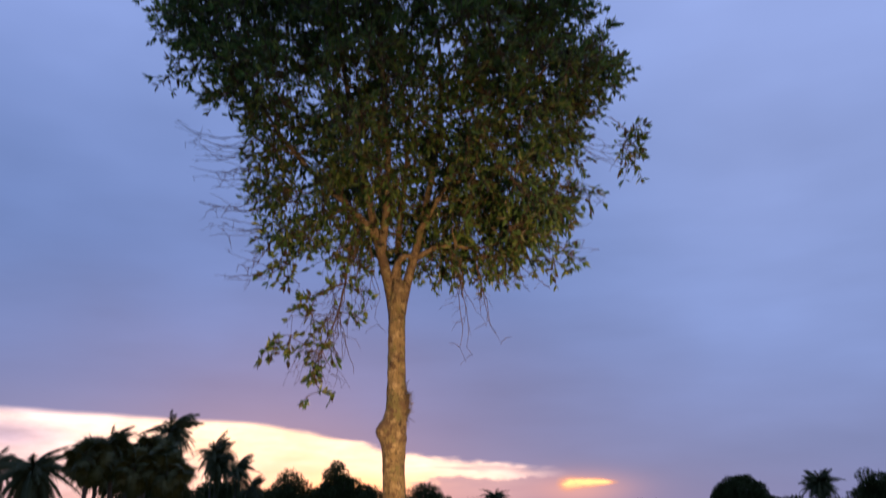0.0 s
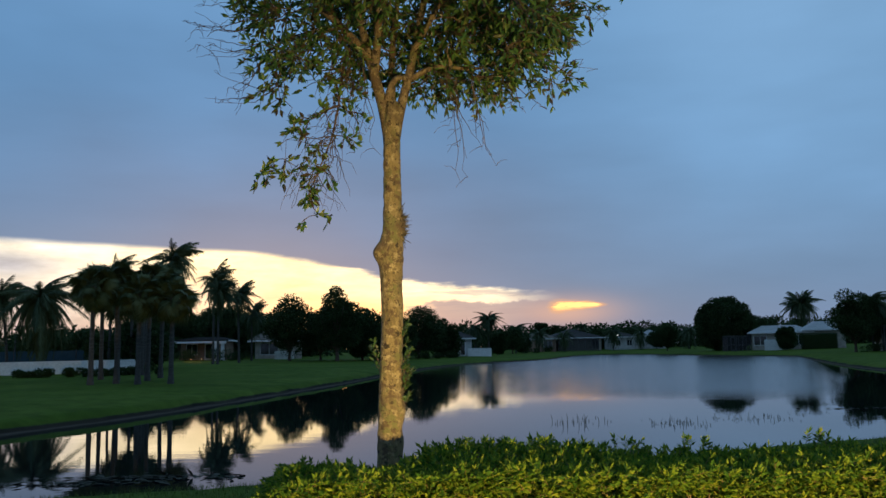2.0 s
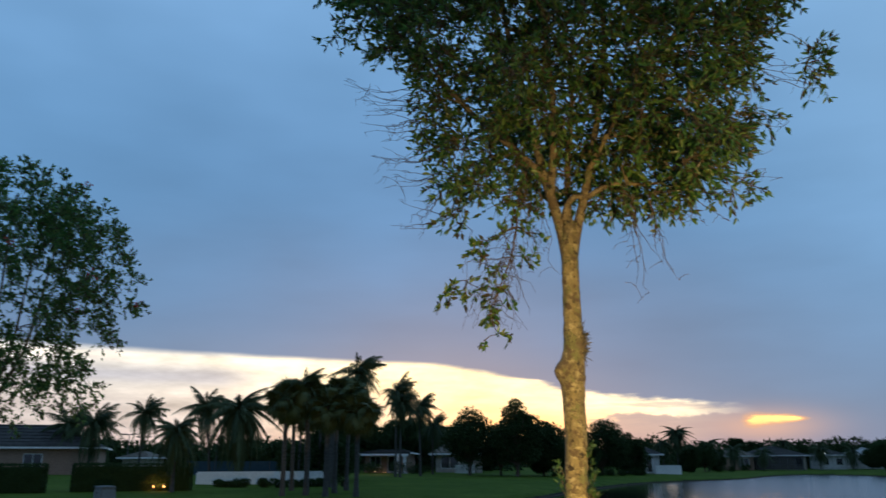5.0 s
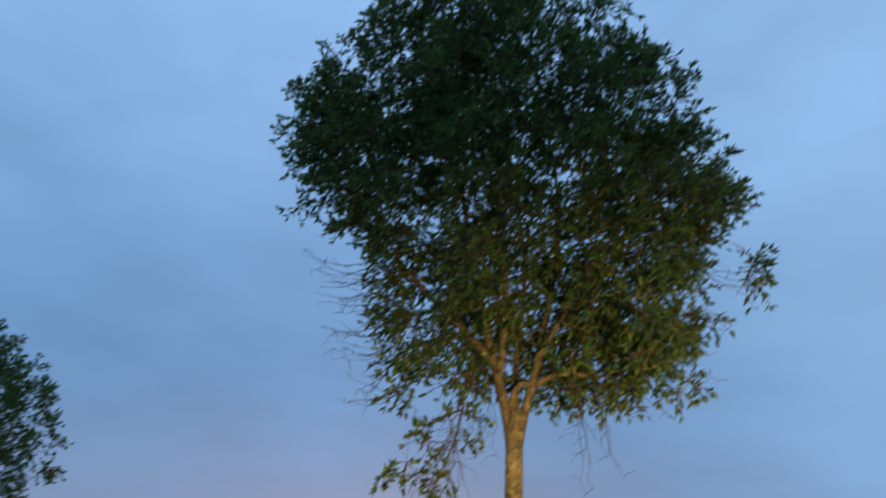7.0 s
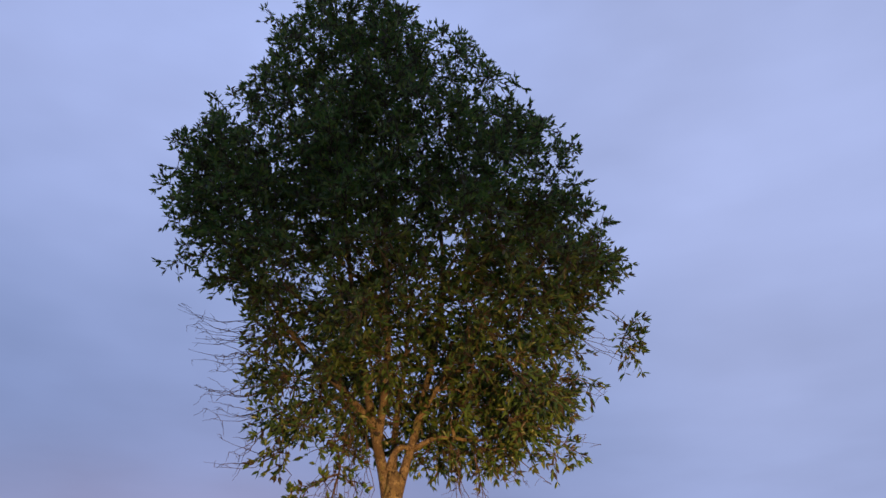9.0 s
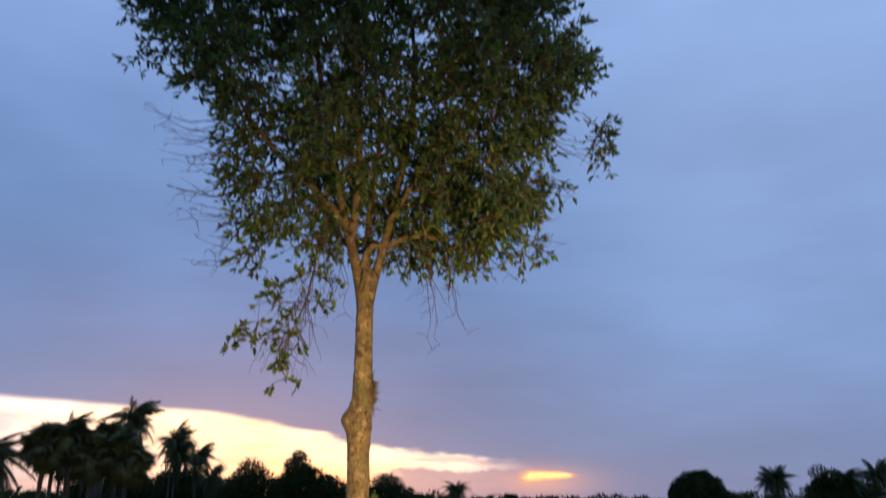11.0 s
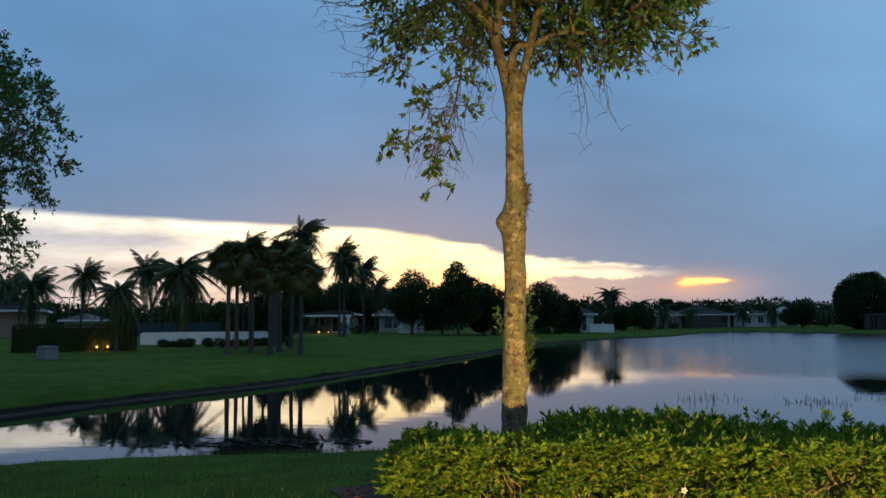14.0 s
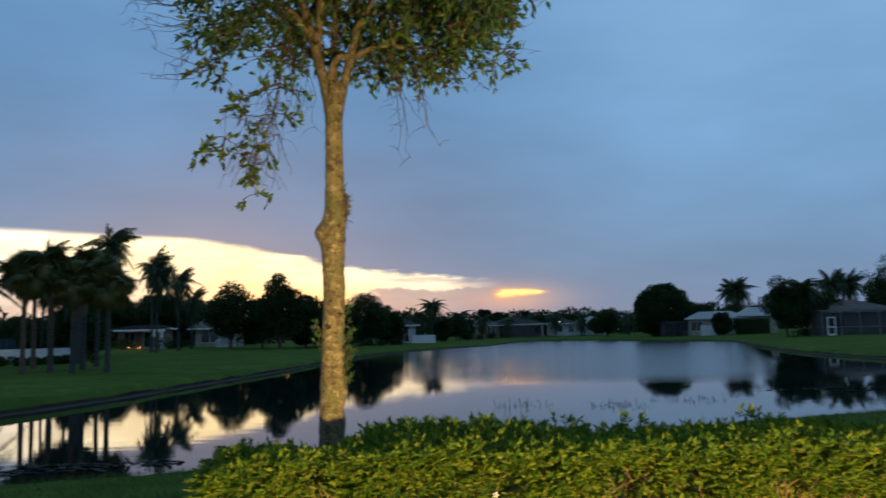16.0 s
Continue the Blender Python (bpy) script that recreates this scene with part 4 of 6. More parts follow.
# ---- the low hedge in front of the tree ----
def hedge():
    rng = np.random.default_rng(11)
    x0, x1, y0, y1, top = -1.2, 6.6, 5.95, 7.35, 0.595
    hob = thing("hedge", (x0 + x1) / 2, (y0 + y1) / 2, 0, 0, "low leafy yellow-green clipped hedge in red mulch", "hedge")
    o = np.array([(x0 + x1) / 2, (y0 + y1) / 2, 0])

    def back_at(x):
        return y1 - 0.35 * max(0.0, min(1.0, (0.1 - x) / 0.5))

    def top_at(x, y):
        """Level in front, fuller behind, with a dip where the trunk stands."""
        k = max(0.0, min(1.0, (y - y0 - 0.35) / 0.8))
        rise = 0.03 - 0.028 * max(0.0, x - 1.0) + 0.025 * math.sin(x * 1.9 + 0.4) - 0.13 * math.exp(-((x + 0.45) / 0.3) ** 2)
        return top - 0.012 * max(0.0, x - 2.0) + 0.02 * math.sin(x * 2.3 + 0.6) + 0.018 * math.sin(x * 5.1 + y * 3) + k * rise - 0.06 * math.exp(-((x - x0) / 0.25) ** 2)

    def relief(x, z):
        return noise.noise(Vector((x * 3.2, 4.0, z * 4.5))) + 0.5 * noise.noise(Vector((x * 7.5, 9.0, z * 9.0)))

    pos, way, runs = [], [], []

    def shoot(root, d, L, k, thick=0.003):
        """A shoot that bends over, with leaves in two rows."""
        u = np.linspace(0, 1, 4)
        p = root + d * L * u[:, None]
        p[:, 2] -= 0.22 * L * u ** 2
        runs.append((p, np.linspace(thick, 0.0012, 4)))
        side = unit(np.cross(d, unit(rng.normal(size=3) * 0.4 + np.array([0, 0.3, 1.0]))))
        for j, v in enumerate(np.linspace(0.12, 1.0, k)):
            q = p[0] + d * L * v
            q[2] -= 0.22 * L * v * v
            s = 1 if j % 2 else -1
            pos.append(q)
            way.append(unit(d * (0.45 + 0.6 * v ** 3) + side * s * 0.8 * (1 - 0.6 * v ** 3) + rng.normal(size=3) * 0.22 + np.array([0, 0, -0.12])))

    for _ in range(11500):
        x = rng.uniform(x0, x1)
        if x > 5.0 and rng.uniform() < 0.5:
            continue
        y = rng.uniform(y0, back_at(x))
        face = rng.uniform()
        if face < 0.56:      # top
            if abs(x + 0.44) < 0.16 and y > 7.2:
                continue
            k = relief(x, y * 1.5)
            z = top_at(x, y) - rng.uniform(0.05, 0.15) + 0.05 * k
            d = unit(np.array([rng.normal() * 0.55, rng.normal() * 0.5 - 0.15, 0.8]))
            L = rng.uniform(0.07, 0.15)
        elif face < 0.93:    # front
            y = y0 + rng.uniform(-0.02, 0.10)
            z = rng.uniform(0.06, 1.0) ** 0.75 * (top_at(x, y) - 0.03)
            k = relief(x, z)
            if k < (-0.2 if z > 0.36 else -0.08):
                continue
            y += 0.08 * (1 - z / top) - 0.2 * k
            d = unit(np.array([rng.normal() * 0.6, -0.9, rng.uniform(0.0, 0.9)]))
            L = rng.uniform(0.08, 0.18)
        else:                # left end
            x = x0 + rng.uniform(-0.03, 0.1)
            z = rng.uniform(0.1, 1.0) * (top_at(x, y) - 0.03)
            d = unit(np.array([-0.9, rng.normal() * 0.5, rng.uniform(-0.1, 0.6)]))
            L = rng.uniform(0.08, 0.18)
        shoot(np.array([x, y, z]) - o, d, L, rng.integers(10, 15))
    # leaves inside, which close the hedge
    for _ in range(26000):
        x = rng.uniform(x0 + 0.05, x1)
        y = rng.uniform(y0 + 0.08, back_at(x))
        z = rng.uniform(0.12, 0.96) * top_at(x, y)
        pos.append(np.array([x, y, z]) - o)
        way.append(unit(rng.normal(size=3)))
    # tall shoots over the top at the back
    for x, h in ((0.14, 0.10), (0.36, 0.14), (0.46, 0.13), (0.55, 0.09), (0.88, 0.12), (0.97, 0.10), (1.6, 0.10), (2.2, 0.10), (3.3, 0.13)):
        for _ in range(5):
            r = np.array([x + rng.normal() * 0.06, y1 - rng.uniform(0.05, 0.4), top + 0.02]) - o
            shoot(r, unit(np.array([rng.normal() * 0.45, rng.normal() * 0.2, 1.0])), h * rng.uniform(0.7, 1.15), 11)
    # bare stems, thickest at the foot
    stems = []
    for _ in range(420):
        x = rng.uniform(x0 + 0.05, x1)
        a = np.array([x, rng.uniform(y0 + 0.1, y1 - 0.5), 0.0]) - o
        e = a + np.array([rng.normal() * 0.14, rng.uniform(-0.22, 0.1), rng.uniform(0.3, 0.5)])
        stems.append((curve_points(a, e, rng, 6, 0.0, 0.4), np.linspace(0.008, 0.003, 6)))
    # dry straws that stick out of the bald patches low in the front
    for x, w, n in ((0.35, 0.9, 20), (-0.5, 0.5, 8), (1.35, 0.5, 8), (2.35, 0.6, 12), (3.7, 0.5, 12)):
        for _ in range(n):
            a = np.array([x + rng.normal() * w * 0.4, y0 + rng.uniform(-0.06, 0.08), rng.uniform(0.03, 0.15)]) - o
            e = a + np.array([rng.normal() * 0.22, rng.uniform(-0.12, 0.02), rng.uniform(0.06, 0.34)])
            stems.insert(0, (curve_points(a, e, rng, 5, 0.0, 0.2), np.linspace(0.0034, 0.0013, 5)))
    for run in stems[:120]:
        part("stem", tubes_mesh("stem", [run], 5), M_DRYSTEM, hob)
    part("stemwork", tubes_mesh("stemwork", stems[120:], 5), M_DRYSTEM, hob, "bare dry woody stems")["kind"] = "stuff"
    part("twigwork", tubes_mesh("twigwork", runs, 3), M_DRYSTEM, hob)["kind"] = "stuff"
    pos, way = np.array(pos), np.array(way)
    front = np.where((pos[:, 1] < y0 - o[1] + 0.05) & (np.abs(pos[:, 0] + o[0] - 0.6) < 1.9))[0]
    pick = rng.permutation(front)[:300]
    kinds = [leaves_mesh("leaf", [(0, 0, 0)], [(0, 1, 0.0)], L, W, rng, 1.0, SLIM) for L, W in ((0.05, 0.02), (0.06, 0.024), (0.044, 0.018))]
    for i in pick:
        q = Vector(way[i]).to_track_quat("Y", "Z") @ Euler((0, rng.uniform(-0.8, 0.8), 0)).to_quaternion()
        part("leaf", kinds[i % 3], M_HEDGEONE, hob, matrix=Matrix.Translation(Vector(pos[i])) @ q.to_matrix().to_4x4())
    rest = np.setdiff1d(np.arange(len(pos)), pick)
    n = len(rest)
    part("foliage", leaves_mesh("foliage", pos[rest], way[rest], rng.uniform(0.038, 0.07, n), rng.uniform(0.018, 0.028, n), rng, 0.2, SLIM), M_HEDGE, hob)["kind"] = "stuff"


hedge()


def flower(x, y, z):
    b = bmesh.new()
    for k in range(5):
        a = k * 2 * math.pi / 5
        vs = [b.verts.new((math.cos(a + s) * r, -0.012 + 0.02 * r / 0.03, math.sin(a + s) * r)) for s, r in ((0, 0.003), (-0.6, 0.017), (0, 0.024), (0.6, 0.017))]
        b.faces.new(vs)
    ob = part("blossom", b, M_PETAL)
    ob.matrix_basis = pose(x, y, z)
    tagged(ob, "small white blossom caught on the lit hedge", "flower")


flower(0.80, 5.86, 0.30)


def mulch():
    rng = np.random.default_rng(5)
    b = bmesh.new()
    ring = []
    for k in range(64):
        a = 2 * math.pi * k / 64
        r = 1 + 0.03 * math.sin(5 * a) + 0.02 * math.sin(11 * a + 1)
        ex, ey = math.cos(a), math.sin(a)
        sx, sy = abs(ex) ** 0.35 * math.copysign(1, ex), abs(ey) ** 0.5 * math.copysign(1, ey)
        x, y = 3.7 + 5.55 * r * sx, 6.55 + 1.15 * r * sy
        ring.append(b.verts.new((x, y, gz(x, y) + 0.012)))
    c = b.verts.new((3.7, 6.55, 0.06))
    for k in range(64):
        b.faces.new((c, ring[k], ring[(k + 1) % 64]))
    tagged(part("mulch_bed", b, M_MULCH), "dark red bark mulch bed under the hedge", "mulch", kind="structure")
    n = 1500
    x, y = rng.uniform(-1.85, 0.5, n), rng.uniform(5.6, 7.6, n)
    pos = np.stack([x, y, np.full(n, 0.035) + rng.uniform(0, 0.015, n)], axis=1)
    way = np.stack([rng.normal(size=n), rng.normal(size=n), rng.normal(size=n) * 0.25], axis=1)
    tagged(part("mulch_chips", leaves_mesh("mulch_chips", pos, way, rng.uniform(0.02, 0.06, n), rng.uniform(0.01, 0.022, n), rng, 0.7), M_CHIP), "scattered red bark mulch chips", "mulch", kind="stuff")


mulch()


def grass():
    rng = np.random.default_rng(3)
    n = 60000
    x, y = rng.uniform(-10.5, 11.0, n), rng.uniform(4.5, 17.0, n)
    d = shore_distance(x, y)
    keep = (d > 0.35) & ~((x > -1.9) & (x < 9.3) & (y < 7.7)) & ((x < -0.5) | (y > 7.5))
    x, y = x[keep], y[keep]
    n = len(x)
    z = ground_height(x, y) - 0.005
    lean = rng.normal(size=(n, 2)) * 0.35
    h, w = rng.uniform(0.03, 0.075, n), rng.uniform(0.003, 0.006, n)
    ang = rng.uniform(0, math.pi, n)
    a = np.stack([x - np.cos(ang) * w, y - np.sin(ang) * w, z], 1)
    b = np.stack([x + np.cos(ang) * w, y + np.sin(ang) * w, z], 1)
    c = np.stack([x + lean[:, 0] * h, y + lean[:, 1] * h, z + h], 1)
    v = np.stack([a, b, c], 1).reshape(-1, 3)
    f = np.arange(3 * n).reshape(-1, 3)
    tagged(part("grass", mesh_of("grass", v, f), M_GRASS), "short green lawn grass on the near bank", "grass", kind="stuff")


grass()


# ---- palms ----
def feather_frond(name, length, droop, seed, width=0.0085, spread=0.55):
    """A pinnate frond along +y: a bending rachis with two rows of hanging leaflets."""
    rng = np.random.default_rng(seed)
    s = np.linspace(0, 1, 12)
    rach = np.stack([0 * s, length * (s - 0.18 * droop * s ** 2), -droop * length * 0.55 * s ** 2.1], axis=1)
    v, f = tube(rach, np.linspace(0.035, 0.006, 12), 4)
    f = np.concatenate([f[:, [0, 1, 2]], f[:, [0, 2, 3]]])
    vs, fs, base = [v], [f], len(v)
    for u in np.linspace(0.1, 0.99, 64):
        p = np.array([np.interp(u, s, rach[:, k]) for k in range(3)])
        t = np.array([np.interp(min(1, u + 0.03), s, rach[:, k]) for k in range(3)]) - np.array([np.interp(u - 0.03, s, rach[:, k]) for k in range(3)])
        t = t / (np.linalg.norm(t) + 1e-9)
        L = length * (0.26 * math.sin(math.pi * (0.15 + 0.8 * u)) + 0.03) * rng.uniform(0.85, 1.15)
        for sd in (-1, 1):
            d = unit(np.array([sd * spread, 0.0, -0.95]) + t * 0.6 + rng.normal(size=3) * 0.2)
            m = p + d * L * 0.5
            e = p + d * L + np.array([0, 0, -0.22 * L])
            w = t * width
            vs.append(np.stack([p - w * 0.6, p + w * 0.6, m + w, e, m - w]))
            fs.append(np.array([[0, 1, 2], [0, 2, 4], [4, 2, 3]]) + base)
            base += 5
    return mesh_of(name, np.concatenate(vs), np.concatenate(fs))


def fan_frond(name, stalk, radius, droop, seed):
    """A fan leaf along +y: a stalk and a folded fan of drooping fingers."""
    rng = np.random.default_rng(seed)
    s = np.linspace(0, 1, 5)
    st = np.stack([0 * s, stalk * s, -0.12 * droop * stalk * s ** 2], axis=1)
    v, f = tube(st, np.linspace(0.022, 0.012, 5), 4)
    f = np.concatenate([f[:, [0, 1, 2]], f[:, [0, 2, 3]]])
    vs, fs, base = [v], [f], len(v)
    c = st[-1]
    for a in np.linspace(-2.0, 2.0, 28):
        d = np.array([math.sin(a), math.cos(a), -0.12 - 0.25 * droop])
        d = d / np.linalg.norm(d)
        L = radius * (1 - 0.18 * abs(a) / 1.9) * rng.uniform(0.8, 1.2)
        side = np.array([math.cos(a), -math.sin(a), 0]) * 0.045
        m = c + d * L * 0.55
        e = c + d * L + np.array([0, 0, -0.55 * L * (0.3 + droop)])
        vs.append(np.stack([c, m - side + (0, 0, 0.02), m + side, e]))
        fs.append(np.array([[0, 2, 1], [1, 2, 3]]) + base)
        base += 4
    return mesh_of(name, np.concatenate(vs), np.concatenate(fs))


FEATHERS = [feather_frond("frond", 1.0, d, 20 + i) for i, d in enumerate((0.8, 1.5, 2.2))]
PLUMES = [feather_frond("frond", 1.0, d, 30 + i, 0.014, 0.42) for i, d in enumerate((1.1, 1.8, 2.4))]
FANS = [fan_frond("frond", 0.62, 0.62, d, 40 + i) for i, d in enumerate((0.1, 0.45, 0.9))]


def palm(x, y, top, kind="fan", size=1.5, lean=(0, 0), seed=0, count=30, wind=0.0, label="", group="palms", thick=0.16):
    """top: height of the crown's upper edge over the datum; size: frond length."""
    rng = np.random.default_rng(seed)
    base = gz(x, y)
    rise = 0.75 if kind == "feather" else 0.8
    H = top - base - size * rise
    p = thing("palm_tree", x, y, base - 0.05, 0, label, "palm tree", group)
    n = 10
    s = np.linspace(0, 1, n)
    pts = np.stack([lean[0] * H * s ** 1.6, lean[1] * H * s ** 1.6, H * s], axis=1)
    r = np.interp(s, [0, 0.06, 0.2, 0.9, 1.0], [thick * 1.5, thick * 1.15, thick, thick * 0.85, thick * 1.05])
    R = np.repeat(r[:, None], 10, axis=1) * (1 + rng.normal(size=(n, 10)) * 0.05)
    v, f = tube(pts, R, 10)
    part("trunk", mesh_of("trunk", v, f, True), M_PALMTRUNK, p, "grey ringed palm trunk")
    head = Vector(pts[-1])
    count = int(count * 2.1) if label == LAB_QUEEN else int(count * 1.55) if kind == "feather" else count
    meshes = PLUMES if label == LAB_QUEEN else FEATHERS if kind == "feather" else FANS
    for k in range(count):
        a = k * 2.39996 + rng.uniform(-0.2, 0.2)
        u = k / (count - 1)
        e = radians(82 - 118 * u ** 0.85 + rng.uniform(-9, 9)) if kind == "feather" else math.asin(max(-0.95, min(0.99, 0.98 - 1.88 * u + rng.uniform(-0.22, 0.22))))
        d = Vector((math.cos(a) * math.cos(e) + wind, math.sin(a) * math.cos(e), math.sin(e))).normalized()
        q = d.to_track_quat("Y", "Z")
        if kind == "fan":
            q = q @ Euler((0, rng.uniform(-1.2, 1.2), 0)).to_quaternion()
        i = min(2, int(u * 2.2 + rng.uniform(0, 0.8)) + (1 if label == LAB_QUEEN else 0))
        k_ = size * rng.uniform(0.78, 1.15)
        m = Matrix.Translation(head + Vector((0, 0, -0.25 * u))) @ q.to_matrix().to_4x4() @ Matrix.Diagonal((k_, k_, k_, 1))
        part("frond", meshes[i], M_FROND, p, matrix=m)
    return p


LAB_FAN = "cabbage palm with dense round dark fan crown"
LAB_FEATHER = "coconut palm with ragged wind-combed feather fronds"
LAB_QUEEN = "queen palm with drooping dark feather fronds"
# the grove of cabbage palms on the lawn: x, y, top, kind, size, lean, seed, fronds, wind, label
FAN_PALMS = [
    (-16.5, 39.0, 5.6, "fan", 0.92, 0.01, 1, 62, 0.03, LAB_FAN), (-15.9, 40.6, 5.95, "fan", 0.9, -0.02, 2, 62, 0.03, LAB_FAN),
    (-14.3, 39.1, 5.1, "fan", 0.92, 0.0, 3, 62, 0.03, LAB_FAN), (-15.3, 43.2, 6.15, "fan", 0.95, 0.02, 4, 62, 0.03, LAB_FAN),
    (-12.8, 39.3, 4.95, "fan", 0.95, 0.01, 5, 62, 0.03, LAB_FAN), (-20.4, 57.0, 7.2, "fan", 1.2, 0.0, 6, 56, 0.03, LAB_FAN),
    (-18.8, 52.0, 6.7, "fan", 1.15, 0.0, 26, 56, 0.03, LAB_FAN), (-23.0, 61.4, 7.4, "fan", 1.25, 0.0, 27, 56, 0.03, LAB_FAN),
    (-18.9, 46.0, 6.4, "fan", 1.0, 0.0, 32, 60, 0.03, LAB_FAN), (-15.9, 47.0, 6.5, "fan", 1.0, 0.02, 33, 56, 0.03, LAB_FAN),
    (-17.3, 44.3, 5.5, "fan", 1.0, 0.01, 38, 60, 0.03, LAB_FAN),
]
# feather palms in and beside the grove: x, y, top, kind, size, lean, seed, fronds, wind, label
GROVE_PALMS = [
    (-18.9, 58.0, 9.8, "feather", 2.1, -0.02, 7, 26, 0.45, LAB_FEATHER), (-24.9, 62.0, 9.2, "feather", 1.9, 0.02, 8, 22, 0.45, LAB_FEATHER),
    (-22.0, 80.0, 10.3, "feather", 2.3, 0.0, 9, 26, 0.4, LAB_FEATHER), (-21.0, 78.0, 9.0, "feather", 2.2, 0.0, 10, 24, 0.4, LAB_FEATHER),
    (-20.7, 85.0, 9.0, "feather", 2.2, -0.03, 11, 24, 0.4, LAB_FEATHER), (-21.9, 96.0, 7.8, "feather", 2.4, 0.0, 12, 18, 0.3, LAB_FEATHER),
]
# feather palms at the left end of the lawn: x, y, top, kind, size, lean, seed, fronds, wind, label
WEST_PALMS = [
    (-28.9, 59.2, 7.7, "feather", 2.9, 0.0, 13, 34, 0.05, LAB_QUEEN), (-31.5, 60.0, 7.5, "feather", 2.1, -0.12, 14, 24, 0.2, LAB_FEATHER),
    (-24.1, 41.8, 4.5, "feather", 1.5, 0.0, 15, 30, 0.05, LAB_QUEEN), (-43.9, 70.0, 8.0, "feather", 2.3, 0.03, 16, 22, 0.25, LAB_FEATHER),
    (-50.5, 72.0, 7.6, "feather", 2.9, 0.02, 17, 24, 0.3, LAB_FEATHER), (-56.0, 76.0, 7.6, "feather", 2.8, -0.03, 18, 24, 0.3, LAB_FEATHER),
]
# palms on the far shore: x, y, top, kind, size, lean, seed, fronds, wind, label
FAR_PALMS = [
    (7.7, 125.0, 7.2, "feather", 2.0, 0.0, 19, 40, 0.05, LAB_QUEEN), (5.6, 124.0, 5.6, "feather", 1.7, 0.0, 20, 30, 0.0, LAB_QUEEN),
    (36.0, 168.0, 5.8, "feather", 2.2, 0.0, 22, 26, 0.0, LAB_QUEEN), (31.5, 178.0, 7.0, "feather", 2.2, 0.0, 28, 24, 0.1, LAB_QUEEN),
    (19.6, 160.0, 5.4, "feather", 2.2, 0.0, 34, 22, 0.1, LAB_QUEEN), (25.4, 165.0, 5.0, "feather", 2.0, 0.0, 35, 22, 0.0, LAB_QUEEN),
    (14.0, 148.0, 6.2, "feather", 2.4, 0.0, 36, 24, 0.1, LAB_QUEEN), (41.6, 168.0, 5.2, "feather", 2.2, 0.0, 37, 22, 0.0, LAB_QUEEN),
]
# palms on the right shore: x, y, top, kind, size, lean, seed, fronds, wind, label
EAST_PALMS = [
    (50.0, 163.0, 5.6, "feather", 2.5, 0.0, 23, 24, 0.0, LAB_QUEEN), (67.1, 150.0, 11.0, "feather", 3.6, 0.0, 24, 48, 0.0, LAB_FEATHER),
    (60.3, 105.0, 8.9, "feather", 2.6, 0.0, 25, 30, 0.0, LAB_FEATHER), (63.2, 106.0, 8.9, "feather", 2.6, 0.0, 29, 30, 0.0, LAB_FEATHER),
    (51.2, 96.0, 7.9, "feather", 2.6, 0.0, 31, 34, 0.15, LAB_QUEEN),
]
for PLACE_ in (FAN_PALMS, GROVE_PALMS, WEST_PALMS, FAR_PALMS, EAST_PALMS):
    for X_, Y_, TOP_, KIND_, SIZE_, LEAN_, SEED_, COUNT_, WIND_, LAB_ in PLACE_:
        palm(X_, Y_, TOP_, KIND_, SIZE_, (LEAN_, 0), SEED_, COUNT_, WIND_, LAB_, thick=0.12 if KIND_ == "fan" else 0.105)


# ---- broadleaf trees far off ----
def lumpy_leaves(rng, lumps, per, leaf):
    pos, way = [], []
    for c, r in lumps:
        d = unit(rng.normal(size=(per, 3)))
        k = rng.uniform(0.55, 1.08, (per, 1))
        pos.append(np.array(c) + d * k * np.array([r, r, r * 0.85]))
        way.append(unit(d + rng.normal(size=(per, 3)) * 0.7))
    pos, way = np.concatenate(pos), np.concatenate(way)
    n = len(pos)
    return leaves_mesh("crown", pos, way, rng.uniform(0.7, 1.3, n) * leaf, rng.uniform(0.45, 0.7, n) * leaf, rng, 0.35, FLAKE)


def far_tree(x, y, top, width, seed, bottom=0.28, lumps=40, per=360, leaf=0.25, label="", dome=False, mat=None, group="trees by the lake"):
    """A trunk that forks into limbs, and a crown of many leaf clumps with an uneven outline."""
    rng = np.random.default_rng(seed)
    base = gz(x, y)
    H = top - base
    t = thing("tree", x, y, base - 0.05, 0, label or "dark round-crowned broadleaf tree on the lawn", "tree", group)
    rx, zc, rz = width / 2, H * (1 + bottom) / 2, H * (1 - bottom) / 2
    cs, lp = [], []
    while len(lp) < lumps:
        d = unit(rng.normal(size=3)) * rng.uniform(0.3, 1.0) ** 0.5 * rng.choice([0.75, 1.0, 1.0, 1.2])
        r = rx * rng.uniform(0.2, 0.42)
        c = np.array([d[0] * (rx - r), d[1] * (rx - r), zc + d[2] * (rz - r * 0.8)])
        if dome:
            r = rx * rng.uniform(0.16, 0.24)
            d = unit(d)
            c = np.array([d[0] * (rx - r), d[1] * (rx - r), max(r * 0.7, 0.46 * H + d[2] * (0.54 * H - r))])
        lp.append((c, r))
    fork = np.array([0, 0, H * max(0.12, bottom * 0.7)])
    runs = [(np.array([(0, 0, 0), fork * 0.5 + rng.normal(size=3) * 0.05, fork]), np.array([0.03, 0.024, 0.02]) * H)]
    part("trunk", tubes_mesh("trunk", runs, 9), M_TWIG, t)
    limbs = [(curve_points(fork, c, rng, 6, 0.08, 0.3), np.linspace(0.013 * H, 0.004 * H, 6)) for c, _ in lp[:: max(1, lumps // 12)]]
    for q in limbs:
        part("limb", tubes_mesh("limb", [q], 5), M_TWIG, t)
    part("crown", lumpy_leaves(rng, lp, per, leaf), mat or M_DARKLEAF, t)
    return t


